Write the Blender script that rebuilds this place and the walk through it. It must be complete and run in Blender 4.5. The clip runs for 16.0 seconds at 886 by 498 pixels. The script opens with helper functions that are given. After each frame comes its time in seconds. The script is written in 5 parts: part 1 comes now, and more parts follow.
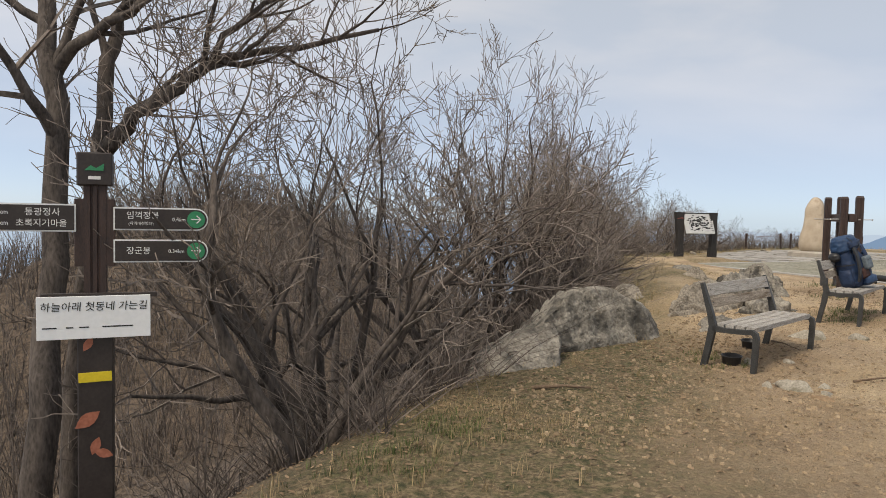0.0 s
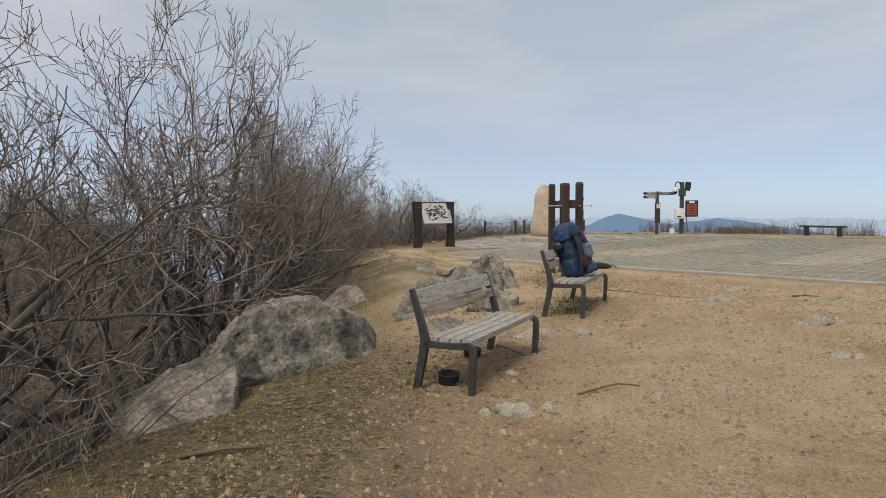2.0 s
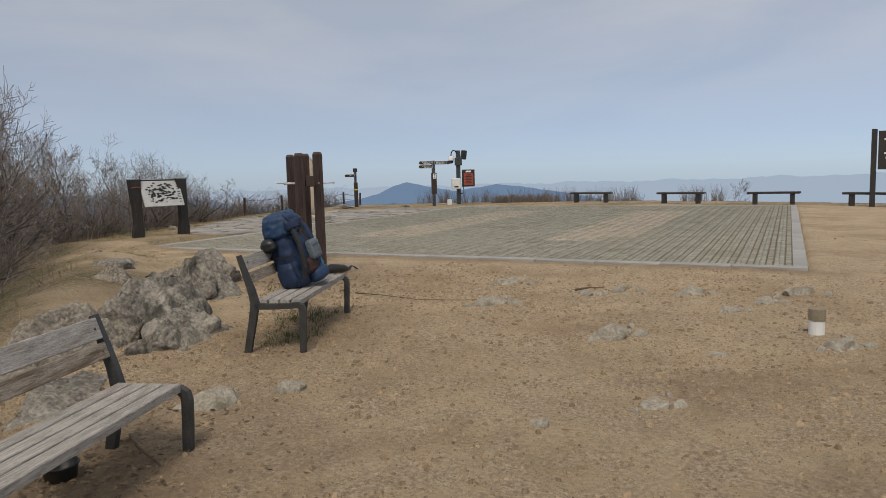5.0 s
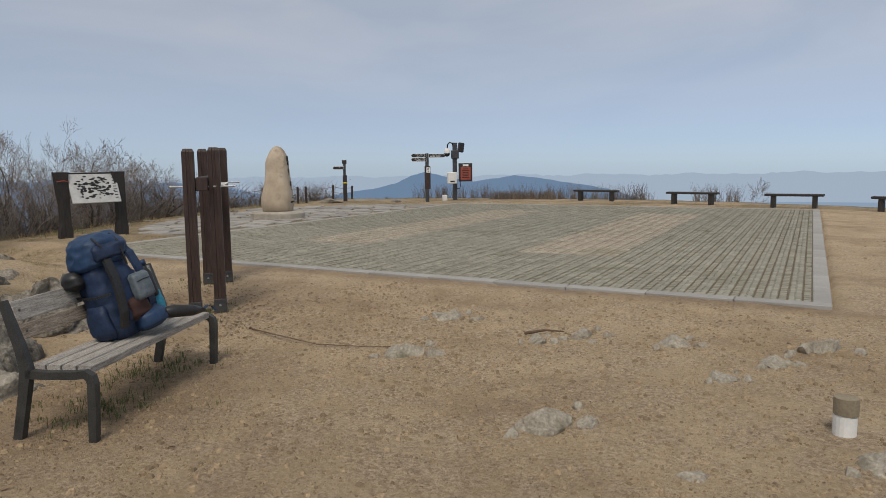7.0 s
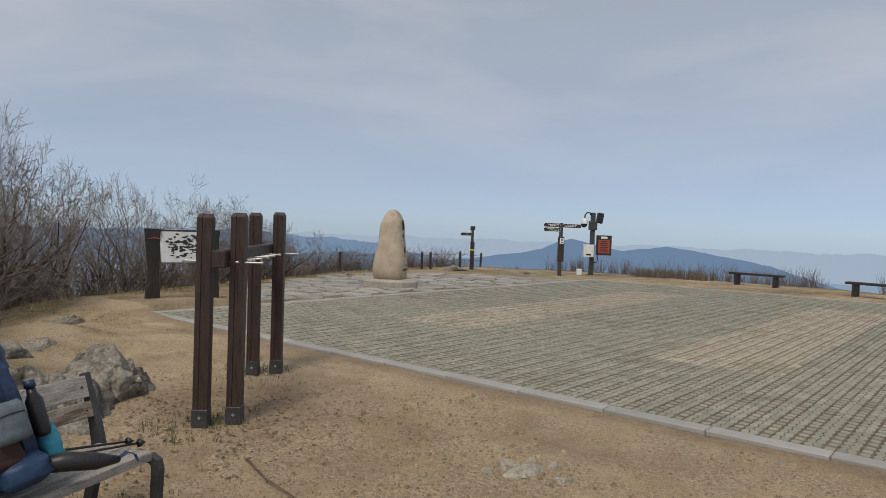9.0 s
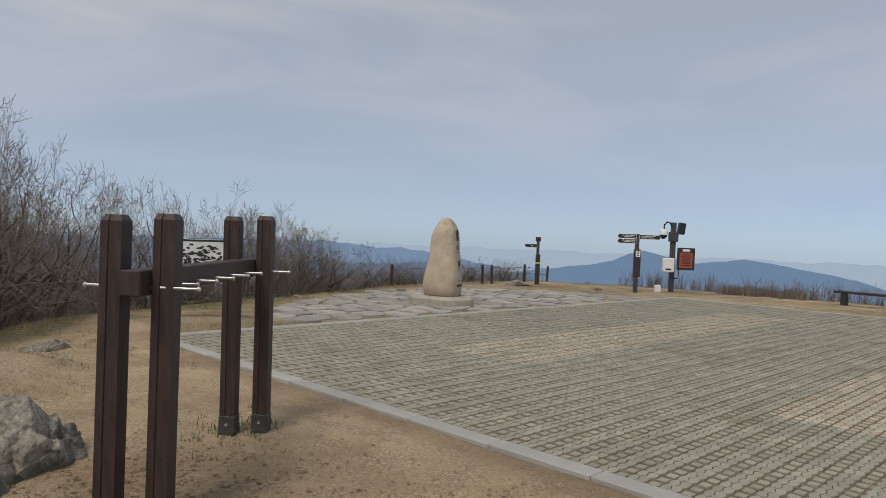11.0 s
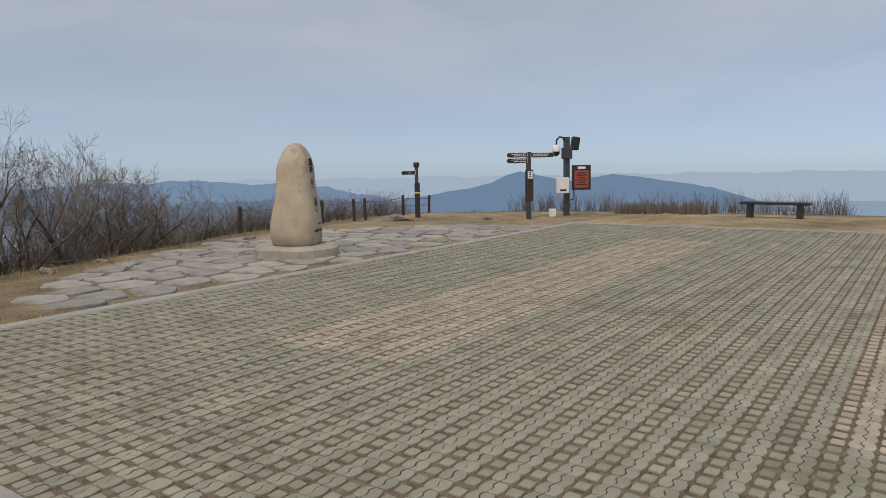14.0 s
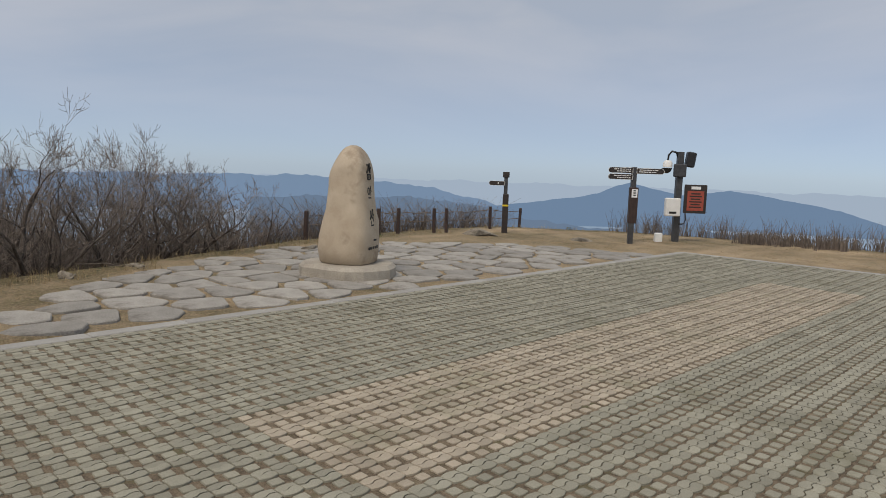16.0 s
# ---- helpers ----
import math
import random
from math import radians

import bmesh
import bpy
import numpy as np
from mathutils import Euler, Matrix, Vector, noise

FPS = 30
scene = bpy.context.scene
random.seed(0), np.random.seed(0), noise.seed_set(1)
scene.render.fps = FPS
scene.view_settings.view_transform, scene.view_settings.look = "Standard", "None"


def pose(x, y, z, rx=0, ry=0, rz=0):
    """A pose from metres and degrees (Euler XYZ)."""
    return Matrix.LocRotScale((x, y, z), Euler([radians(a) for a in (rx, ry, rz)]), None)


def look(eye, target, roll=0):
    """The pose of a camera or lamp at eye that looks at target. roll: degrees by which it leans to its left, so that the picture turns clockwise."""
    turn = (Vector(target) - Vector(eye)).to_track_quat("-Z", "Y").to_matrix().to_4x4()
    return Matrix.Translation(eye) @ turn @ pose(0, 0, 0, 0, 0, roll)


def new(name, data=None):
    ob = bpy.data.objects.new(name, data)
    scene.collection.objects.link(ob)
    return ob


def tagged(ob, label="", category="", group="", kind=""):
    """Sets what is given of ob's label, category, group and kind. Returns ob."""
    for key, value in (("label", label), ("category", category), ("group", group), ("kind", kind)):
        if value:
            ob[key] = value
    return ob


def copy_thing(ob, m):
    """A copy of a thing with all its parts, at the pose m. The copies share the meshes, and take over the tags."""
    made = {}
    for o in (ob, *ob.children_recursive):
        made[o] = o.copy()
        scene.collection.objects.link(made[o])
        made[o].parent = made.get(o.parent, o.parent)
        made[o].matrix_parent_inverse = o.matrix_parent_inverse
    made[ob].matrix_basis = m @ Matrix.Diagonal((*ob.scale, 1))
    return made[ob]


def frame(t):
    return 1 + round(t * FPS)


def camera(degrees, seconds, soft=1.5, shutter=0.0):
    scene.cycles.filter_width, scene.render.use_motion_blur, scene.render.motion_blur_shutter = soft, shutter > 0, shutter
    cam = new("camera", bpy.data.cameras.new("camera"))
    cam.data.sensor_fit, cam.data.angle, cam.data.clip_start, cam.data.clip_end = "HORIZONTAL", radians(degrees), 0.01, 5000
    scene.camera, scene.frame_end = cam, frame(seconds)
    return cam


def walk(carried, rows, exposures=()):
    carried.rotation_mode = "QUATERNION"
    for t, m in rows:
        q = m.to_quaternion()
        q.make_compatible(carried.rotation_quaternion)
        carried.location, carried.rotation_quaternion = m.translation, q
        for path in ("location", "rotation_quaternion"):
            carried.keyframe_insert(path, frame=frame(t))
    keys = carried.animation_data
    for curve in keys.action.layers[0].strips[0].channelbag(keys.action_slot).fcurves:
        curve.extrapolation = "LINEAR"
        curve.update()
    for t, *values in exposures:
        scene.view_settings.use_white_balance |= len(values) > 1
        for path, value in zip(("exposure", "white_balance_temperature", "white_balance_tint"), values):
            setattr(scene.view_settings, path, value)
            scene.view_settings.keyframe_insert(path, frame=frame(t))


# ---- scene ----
cam = camera(64.3, 16.0, soft=0.9)
PATH = [
    (0, (14.485, -15.361, 1.29), (12.716, -14.434, 1.187), 1.2),
    (0.5, (14.227, -14.944, 1.29), (12.566, -13.836, 1.177), 1.1),
    (1, (13.939, -14.565, 1.306), (12.401, -13.291, 1.195), 0.9),
    (1.5, (13.75, -14.178, 1.306), (12.302, -12.802, 1.201), 0.2),
    (2, (13.526, -13.733, 1.319), (12.164, -12.273, 1.198), -0.2),
    (2.5, (13.211, -13.316, 1.312), (11.959, -11.762, 1.185), -0.1),
    (3, (13.0, -12.848, 1.315), (11.818, -11.242, 1.162), -0.5),
    (3.5, (12.795, -12.336, 1.367), (11.682, -10.683, 1.189), -1.3),
    (4, (12.513, -11.842, 1.364), (11.512, -10.117, 1.206), -1.6),
    (4.5, (12.462, -11.295, 1.375), (11.534, -9.531, 1.215), -1.5),
    (5, (12.475, -10.741, 1.408), (11.597, -8.956, 1.195), -1.5),
    (5.2, (12.466, -10.492, 1.402), (11.602, -8.702, 1.173), -1.5),
    (7.3, (12.491, -8.119, 1.574), (11.54, -6.376, 1.334), -0.0),
    (7.5, (12.499, -7.907, 1.593), (11.506, -6.185, 1.366), 0.3),
    (8, (12.388, -7.365, 1.644), (11.321, -5.685, 1.449), 1.5),
    (8.5, (12.09, -6.791, 1.653), (10.922, -5.172, 1.53), 1.7),
    (9, (11.868, -6.243, 1.704), (10.601, -4.697, 1.639), 2.1),
    (11.3, (10.391, -4.052, 1.694), (8.978, -2.637, 1.652), 2.3),
    (11.5, (10.253, -3.826, 1.681), (8.875, -2.379, 1.626), 2.4),
    (12, (9.933, -3.259, 1.705), (8.656, -1.724, 1.586), 2.5),
    (12.5, (9.454, -2.747, 1.645), (8.286, -1.133, 1.47), 1.7),
    (13, (9.07, -2.202, 1.564), (7.942, -0.563, 1.358), 0.2),
    (13.5, (8.721, -1.803, 1.586), (7.598, -0.168, 1.333), -0.8),
    (14, (8.382, -1.371, 1.651), (7.234, 0.249, 1.414), -1.1),
    (14.5, (8.22, -0.873, 1.676), (7.011, 0.704, 1.451), -0.3),
    (15, (8.029, -0.353, 1.648), (6.8, 1.208, 1.415), 1.3),
    (15.5, (7.741, 0.145, 1.686), (6.454, 1.659, 1.455), 2.4),
    (16, (7.455, 0.663, 1.786), (6.084, 2.101, 1.559), 1.9),
]
walk(cam, [(t, look(eye, target, roll)) for t, eye, target, roll in PATH],
     exposures=[(0, 0.5, 7250, 11), (1.5, 0.3, 7150, 11), (3.5, 0.15, 7000, 11), (5, 0.0, 6950, 11), (9, 0.0, 6800, 10), (16, 0.0, 6950, 11)])

# ---- world and light ----
world = bpy.data.worlds.new("overcast_sky")
scene.world = world
world.use_nodes = True
wn, wl = world.node_tree.nodes, world.node_tree.links
wn.clear()
w_out = wn.new("ShaderNodeOutputWorld")
w_sky = wn.new("ShaderNodeTexSky")
w_sky.sky_type, w_sky.sun_disc = "NISHITA", False
w_sky.sun_elevation, w_sky.sun_rotation = radians(48), radians(200)
w_sky.air_density, w_sky.dust_density = 0.35, 0.3
w_bg1 = wn.new("ShaderNodeBackground")
w_bg1.inputs["Strength"].default_value = 0.05
w_bg2 = wn.new("ShaderNodeBackground")
w_bg2.inputs["Strength"].default_value = 1.0
w_tc = wn.new("ShaderNodeTexCoord")
w_map = wn.new("ShaderNodeMapping")
w_map.inputs["Scale"].default_value = (1.3, 1.3, 5.0)
w_map.inputs["Rotation"].default_value = (0.16, -0.1, 0.3)
w_noise = wn.new("ShaderNodeTexNoise")
w_noise.inputs["Scale"].default_value = 1.5
w_noise.inputs["Detail"].default_value = 6
w_noise.inputs["Roughness"].default_value = 0.5
w_noise.inputs["Distortion"].default_value = 0.5
w_ramp = wn.new("ShaderNodeValToRGB")
w_ramp.color_ramp.elements[0].position, w_ramp.color_ramp.elements[1].position = 0.41, 0.62
w_ramp.color_ramp.elements[0].color = (0.312, 0.352, 0.402, 1)
w_ramp.color_ramp.elements[1].color = (0.42, 0.432, 0.448, 1)
w_sep = wn.new("ShaderNodeSeparateXYZ")
w_hr = wn.new("ShaderNodeValToRGB")
w_hr.color_ramp.elements[0].position, w_hr.color_ramp.elements[1].position = 0.0, 0.22
w_hr.color_ramp.elements[0].color, w_hr.color_ramp.elements[1].color = (1, 1, 1, 1), (0, 0, 0, 1)
w_mix = wn.new("ShaderNodeMix")
w_mix.data_type = "RGBA"
w_mix.inputs[7].default_value = (0.215, 0.27, 0.345, 1)
w_add = wn.new("ShaderNodeAddShader")
wl.new(w_tc.outputs["Generated"], w_map.inputs["Vector"])
wl.new(w_map.outputs["Vector"], w_noise.inputs["Vector"])
wl.new(w_noise.outputs["Fac"], w_ramp.inputs["Fac"])
wl.new(w_tc.outputs["Generated"], w_sep.inputs["Vector"])
wl.new(w_sep.outputs["Z"], w_hr.inputs["Fac"])
wl.new(w_hr.outputs["Color"], w_mix.inputs[0])
wl.new(w_ramp.outputs["Color"], w_mix.inputs[6])
wl.new(w_mix.outputs[2], w_bg2.inputs["Color"])
wl.new(w_sky.outputs["Color"], w_bg1.inputs["Color"])
wl.new(w_bg1.outputs[0], w_add.inputs[0])
wl.new(w_bg2.outputs[0], w_add.inputs[1])
wl.new(w_add.outputs[0], w_out.inputs["Surface"])
sun = new("sun", bpy.data.lights.new("sun", "SUN"))
sun.data.energy, sun.data.angle, sun.data.color = 2.0, radians(20), (1.0, 0.93, 0.83)
sun.matrix_world = look((4, -12, 18), (0, 0, 0))


# ---- materials ----
def mat(name, c1, c2, scale=6.0, rough=0.85, bump=0.2, fine=60.0, c3=None, c3_at=0.62, metal=0.0, stretch=None, per_piece=0.0, bscale=None, dist=0.01):
    """Two-colour mottling at a broad and a fine scale with relief; c3 adds patches; per_piece varies the brightness of separate pieces."""
    m = bpy.data.materials.new(name)
    m.use_nodes = True
    n, l = m.node_tree.nodes, m.node_tree.links
    b = n["Principled BSDF"]
    b.inputs["Roughness"].default_value, b.inputs["Metallic"].default_value = rough, metal
    tc = n.new("ShaderNodeTexCoord")
    mp = n.new("ShaderNodeMapping")
    mp.inputs["Scale"].default_value = stretch or (1, 1, 1)
    l.new(tc.outputs["Object"], mp.inputs["Vector"])
    big, small = n.new("ShaderNodeTexNoise"), n.new("ShaderNodeTexNoise")
    big.inputs["Scale"].default_value, small.inputs["Scale"].default_value = scale, fine
    big.inputs["Detail"].default_value, small.inputs["Detail"].default_value = 5, 4
    for t in (big, small):
        l.new(mp.outputs["Vector"], t.inputs["Vector"])
    mixf = n.new("ShaderNodeMath")
    mixf.operation = "MULTIPLY_ADD"
    mixf.inputs[1].default_value = 0.5
    l.new(small.outputs["Fac"], mixf.inputs[0])
    half = n.new("ShaderNodeMath")
    half.operation, half.inputs[1].default_value = "MULTIPLY", 0.5
    l.new(big.outputs["Fac"], half.inputs[0])
    l.new(half.outputs[0], mixf.inputs[2])
    ramp = n.new("ShaderNodeValToRGB")
    ramp.color_ramp.elements[0].position, ramp.color_ramp.elements[1].position = 0.36, 0.64
    ramp.color_ramp.elements[0].color, ramp.color_ramp.elements[1].color = (*c1, 1), (*c2, 1)
    l.new(mixf.outputs[0], ramp.inputs["Fac"])
    col = ramp.outputs["Color"]
    if c3:
        pn = n.new("ShaderNodeTexNoise")
        pn.inputs["Scale"].default_value, pn.inputs["Detail"].default_value = scale * 0.45, 8
        pn.inputs["Roughness"].default_value = 0.65
        l.new(mp.outputs["Vector"], pn.inputs["Vector"])
        pr = n.new("ShaderNodeValToRGB")
        pr.color_ramp.elements[0].position, pr.color_ramp.elements[1].position = c3_at - 0.06, c3_at + 0.06
        l.new(pn.outputs["Fac"], pr.inputs["Fac"])
        mx = n.new("ShaderNodeMix")
        mx.data_type = "RGBA"
        mx.inputs[7].default_value = (*c3, 1)
        l.new(pr.outputs["Color"], mx.inputs[0])
        l.new(col, mx.inputs[6])
        col = mx.outputs[2]
    if per_piece:
        oi, ge = n.new("ShaderNodeObjectInfo"), n.new("ShaderNodeNewGeometry")
        s = n.new("ShaderNodeMath")
        l.new(oi.outputs["Random"], s.inputs[0])
        l.new(ge.outputs["Random Per Island"], s.inputs[1])
        fr = n.new("ShaderNodeMath")
        fr.operation = "FRACT"
        l.new(s.outputs[0], fr.inputs[0])
        mr = n.new("ShaderNodeMapRange")
        mr.inputs["To Min"].default_value, mr.inputs["To Max"].default_value = 1 - per_piece, 1 + per_piece
        l.new(fr.outputs[0], mr.inputs["Value"])
        hs = n.new("ShaderNodeHueSaturation")
        l.new(mr.outputs[0], hs.inputs["Value"])
        l.new(col, hs.inputs["Color"])
        col = hs.outputs["Color"]
    l.new(col, b.inputs["Base Color"])
    bp = n.new("ShaderNodeBump")
    bp.inputs["Strength"].default_value, bp.inputs["Distance"].default_value = bump, dist
    if bscale:
        bn = n.new("ShaderNodeTexNoise")
        bn.inputs["Scale"].default_value, bn.inputs["Detail"].default_value = bscale, 8
        l.new(mp.outputs["Vector"], bn.inputs["Vector"])
        l.new(bn.outputs["Fac"], bp.inputs["Height"])
    else:
        l.new(mixf.outputs[0], bp.inputs["Height"])
    l.new(bp.outputs["Normal"], b.inputs["Normal"])
    return m


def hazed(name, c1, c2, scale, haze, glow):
    """Far land: its own colour mixed with blue emission, which paints in the haze."""
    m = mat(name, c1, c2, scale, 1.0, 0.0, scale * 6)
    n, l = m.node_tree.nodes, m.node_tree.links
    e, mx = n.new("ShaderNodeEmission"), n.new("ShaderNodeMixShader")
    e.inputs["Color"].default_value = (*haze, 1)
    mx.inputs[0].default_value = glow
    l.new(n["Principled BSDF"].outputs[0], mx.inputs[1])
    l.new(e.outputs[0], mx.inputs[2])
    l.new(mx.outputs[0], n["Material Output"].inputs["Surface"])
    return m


M_BARK = mat("bark", (0.034, 0.027, 0.023), (0.14, 0.115, 0.098), 9, 0.95, 0.8, 45, stretch=(1, 1, 0.35))
M_TWIG = mat("twig", (0.09, 0.072, 0.062), (0.275, 0.228, 0.192), 5, 0.9, 0.2, 30)
M_BRUSH = mat("dry_brush", (0.085, 0.069, 0.060), (0.205, 0.168, 0.142), 1.2, 0.95, 0.2, 9, per_piece=0.35)
M_ROCK = mat("lichened_rock", (0.105, 0.094, 0.078), (0.40, 0.365, 0.305), 4.5, 0.92, 1.0, 30, (0.07, 0.064, 0.054), 0.54, bscale=16, dist=0.04)
M_ROCK2 = mat("tan_rock", (0.12, 0.102, 0.08), (0.43, 0.38, 0.31), 4.0, 0.92, 1.0, 32, (0.08, 0.069, 0.054), 0.54, bscale=15, dist=0.04)
M_PALE = mat("pale_quartz_stone", (0.21, 0.185, 0.145), (0.46, 0.42, 0.345), 9.0, 0.92, 1.0, 50, (0.17, 0.15, 0.105), 0.57, bscale=20, dist=0.03)
M_PLANK = mat("weathered_plank", (0.17, 0.155, 0.135), (0.53, 0.50, 0.46), 5, 0.8, 0.5, 40, (0.25, 0.195, 0.14), 0.64, stretch=(1.1, 13, 13), per_piece=0.1)
M_PLANK2 = mat("worn_brown_plank", (0.13, 0.095, 0.065), (0.46, 0.40, 0.33), 5, 0.8, 0.5, 40, (0.13, 0.09, 0.055), 0.58, stretch=(1.1, 13, 13), per_piece=0.1)
M_CAST = mat("grey_cast_metal", (0.036, 0.037, 0.037), (0.075, 0.075, 0.073), 8, 0.55, 0.15, 90, metal=0.3)
M_POST = mat("dark_brown_timber", (0.022, 0.013, 0.011), (0.06, 0.034, 0.027), 5, 0.6, 0.3, 60, (0.10, 0.075, 0.065), 0.72, stretch=(6, 6, 1))
M_POSTB = mat("black_brown_timber", (0.014, 0.012, 0.011), (0.04, 0.034, 0.03), 5, 0.65, 0.3, 50, stretch=(5, 5, 1))
M_STEEL = mat("bright_steel", (0.5, 0.5, 0.5), (0.66, 0.66, 0.66), 20, 0.35, 0.05, 90, metal=0.9)
M_DSTEEL = mat("dark_steel", (0.045, 0.047, 0.05), (0.09, 0.09, 0.095), 10, 0.5, 0.1, 80, metal=0.4)
M_BLACK = mat("black_plastic", (0.010, 0.010, 0.011), (0.025, 0.025, 0.027), 10, 0.45, 0.1, 80)
M_WHITE = mat("white_paint", (0.68, 0.68, 0.66), (0.80, 0.80, 0.78), 7, 0.6, 0.05, 50)
M_PAPER = mat("white_board", (0.74, 0.75, 0.75), (0.82, 0.83, 0.83), 3, 0.55, 0.03, 40)
M_INK = mat("black_ink", (0.012, 0.012, 0.012), (0.03, 0.03, 0.03), 20, 0.8, 0.0)
M_SIGNB = mat("dark_sign_panel", (0.022, 0.016, 0.014), (0.04, 0.03, 0.026), 9, 0.5, 0.1, 60)
M_GREEN = mat("green_disc", (0.02, 0.20, 0.085), (0.03, 0.27, 0.12), 9, 0.5, 0.05, 60)
M_YELLOW = mat("yellow_tape", (0.62, 0.47, 0.02), (0.74, 0.56, 0.03), 9, 0.5, 0.05, 60)
M_RUST = mat("rust_orange_paint", (0.28, 0.09, 0.05), (0.42, 0.15, 0.09), 15, 0.7, 0.1, 60)
M_RED = mat("red_panel", (0.30, 0.06, 0.04), (0.38, 0.08, 0.05), 6, 0.5, 0.05, 60)
M_NAVY = mat("navy_nylon", (0.005, 0.015, 0.042), (0.014, 0.037, 0.095), 7, 0.6, 0.4, 35, bscale=22, dist=0.01)
M_BLUE = mat("blue_nylon", (0.007, 0.027, 0.075), (0.018, 0.054, 0.125), 7, 0.55, 0.4, 35, bscale=22, dist=0.01)
M_GREYN = mat("grey_nylon", (0.08, 0.105, 0.125), (0.15, 0.185, 0.21), 7, 0.6, 0.4, 35)
M_CYAN = mat("cyan_cloth", (0.02, 0.20, 0.30), (0.04, 0.30, 0.42), 7, 0.7, 0.4, 35)
M_MAROON = mat("maroon_nylon", (0.028, 0.011, 0.009), (0.055, 0.022, 0.017), 7, 0.8, 0.4, 35)
M_KERB = mat("grey_granite_kerb", (0.29, 0.28, 0.262), (0.40, 0.39, 0.37), 3, 0.85, 0.25, 150, per_piece=0.08)
M_PAVER = mat("grey_green_paver", (0.225, 0.216, 0.170), (0.34, 0.326, 0.262), 2.0, 0.93, 0.4, 120, (0.20, 0.19, 0.135), 0.62, per_piece=0.12)
M_PAVERP = mat("pinkish_paver", (0.315, 0.272, 0.21), (0.44, 0.38, 0.30), 2.0, 0.93, 0.4, 120, (0.30, 0.275, 0.20), 0.6, per_piece=0.14)
M_BED = mat("paver_joint_soil", (0.065, 0.049, 0.033), (0.27, 0.212, 0.148), 9, 1.0, 1.0, 110, (0.115, 0.11, 0.055), 0.62, dist=0.02)
M_FLAG = mat("grey_flagstone", (0.235, 0.222, 0.20), (0.40, 0.38, 0.35), 2.5, 0.9, 0.5, 50, (0.17, 0.155, 0.135), 0.6, per_piece=0.2)
M_STONE = mat("pale_buff_granite", (0.36, 0.285, 0.205), (0.55, 0.465, 0.36), 2.6, 0.85, 0.4, 130, (0.27, 0.205, 0.145), 0.57)
M_BASE = mat("grey_plinth_stone", (0.28, 0.25, 0.21), (0.44, 0.40, 0.34), 4, 0.9, 0.6, 60)
M_PEBBLE = mat("tan_pebbles", (0.22, 0.158, 0.095), (0.37, 0.28, 0.18), 4, 0.95, 0.3, 60, per_piece=0.32)
M_GRASS = mat("straw_grass", (0.24, 0.175, 0.092), (0.43, 0.33, 0.19), 1.5, 0.95, 0.0, 12, (0.12, 0.13, 0.045), 0.56, per_piece=0.25)
M_GREENGR = mat("green_grass", (0.06, 0.085, 0.025), (0.12, 0.14, 0.05), 2, 0.95, 0.0, 12, per_piece=0.25)
M_STICK = mat("dry_stick", (0.10, 0.065, 0.04), (0.2, 0.14, 0.095), 9, 0.9, 0.4, 50)
M_LITTER = mat("leaf_litter", (0.13, 0.085, 0.05), (0.30, 0.21, 0.13), 3, 0.95, 0.0, 20, per_piece=0.4)
M_CONC = mat("weathered_concrete", (0.20, 0.165, 0.11), (0.30, 0.25, 0.18), 9, 0.95, 0.5, 60)
M_MAP = mat("map_panel", (0.50, 0.50, 0.49), (0.62, 0.62, 0.60), 5, 0.35, 0.02, 40)


# ---- ground ----
EDGE = [(15.5, -24), (12.0, -16.3), (10.8, -14.2), (9.2, -12.0), (8.0, -10.2), (6.6, -8.4), (4.6, -6.3), (2.2, -4.2), (-0.6, -2.4), (-2.6, -0.6),
        (-3.5, 2.0), (-4.3, 4.6), (-5.3, 7.4), (-6.4, 10.5), (-7.0, 14), (-7.2, 18.5), (-4.6, 21.2), (0.5, 23.0), (7, 23.0), (12, 21), (18, 18.5), (32, 12), (40, -10), (34, -32)]
EP = np.array(EDGE, float)


def rim(x, y):
    """Distance beyond the rim of the summit, negative inside it."""
    x, y = np.asarray(x, float), np.asarray(y, float)
    best, inside = np.full(x.shape, 1e9), np.zeros(x.shape, bool)
    for (x0, y0), (x1, y1) in zip(EP, np.roll(EP, -1, 0)):
        dx, dy = x1 - x0, y1 - y0
        s = np.clip(((x - x0) * dx + (y - y0) * dy) / (dx * dx + dy * dy), 0, 1)
        best = np.minimum(best, np.hypot(x - x0 - s * dx, y - y0 - s * dy))
        cross = (y0 > y) != (y1 > y)
        with np.errstate(divide="ignore", invalid="ignore"):
            inside ^= cross & (x < (x1 - x0) * (y - y0) / (y1 - y0 + 1e-12) + x0)
    return np.where(inside, -best, best)


WAVE = {}


def waves(x, y, seed, f):
    if (seed, f) not in WAVE:
        r = np.random.RandomState(seed)
        WAVE[seed, f] = [(f * k * math.cos(a), f * k * math.sin(a), p) for a, p, k in zip(r.uniform(0, 6.283, 7), r.uniform(0, 6.283, 7), r.uniform(0.5, 1.8, 7))]
    sine = np.sin if isinstance(x, np.ndarray) else math.sin
    return sum(sine(a * x + b * y + p) for a, b, p in WAVE[seed, f]) / 7


COURT_W, COURT_D = 12.74, 16.7


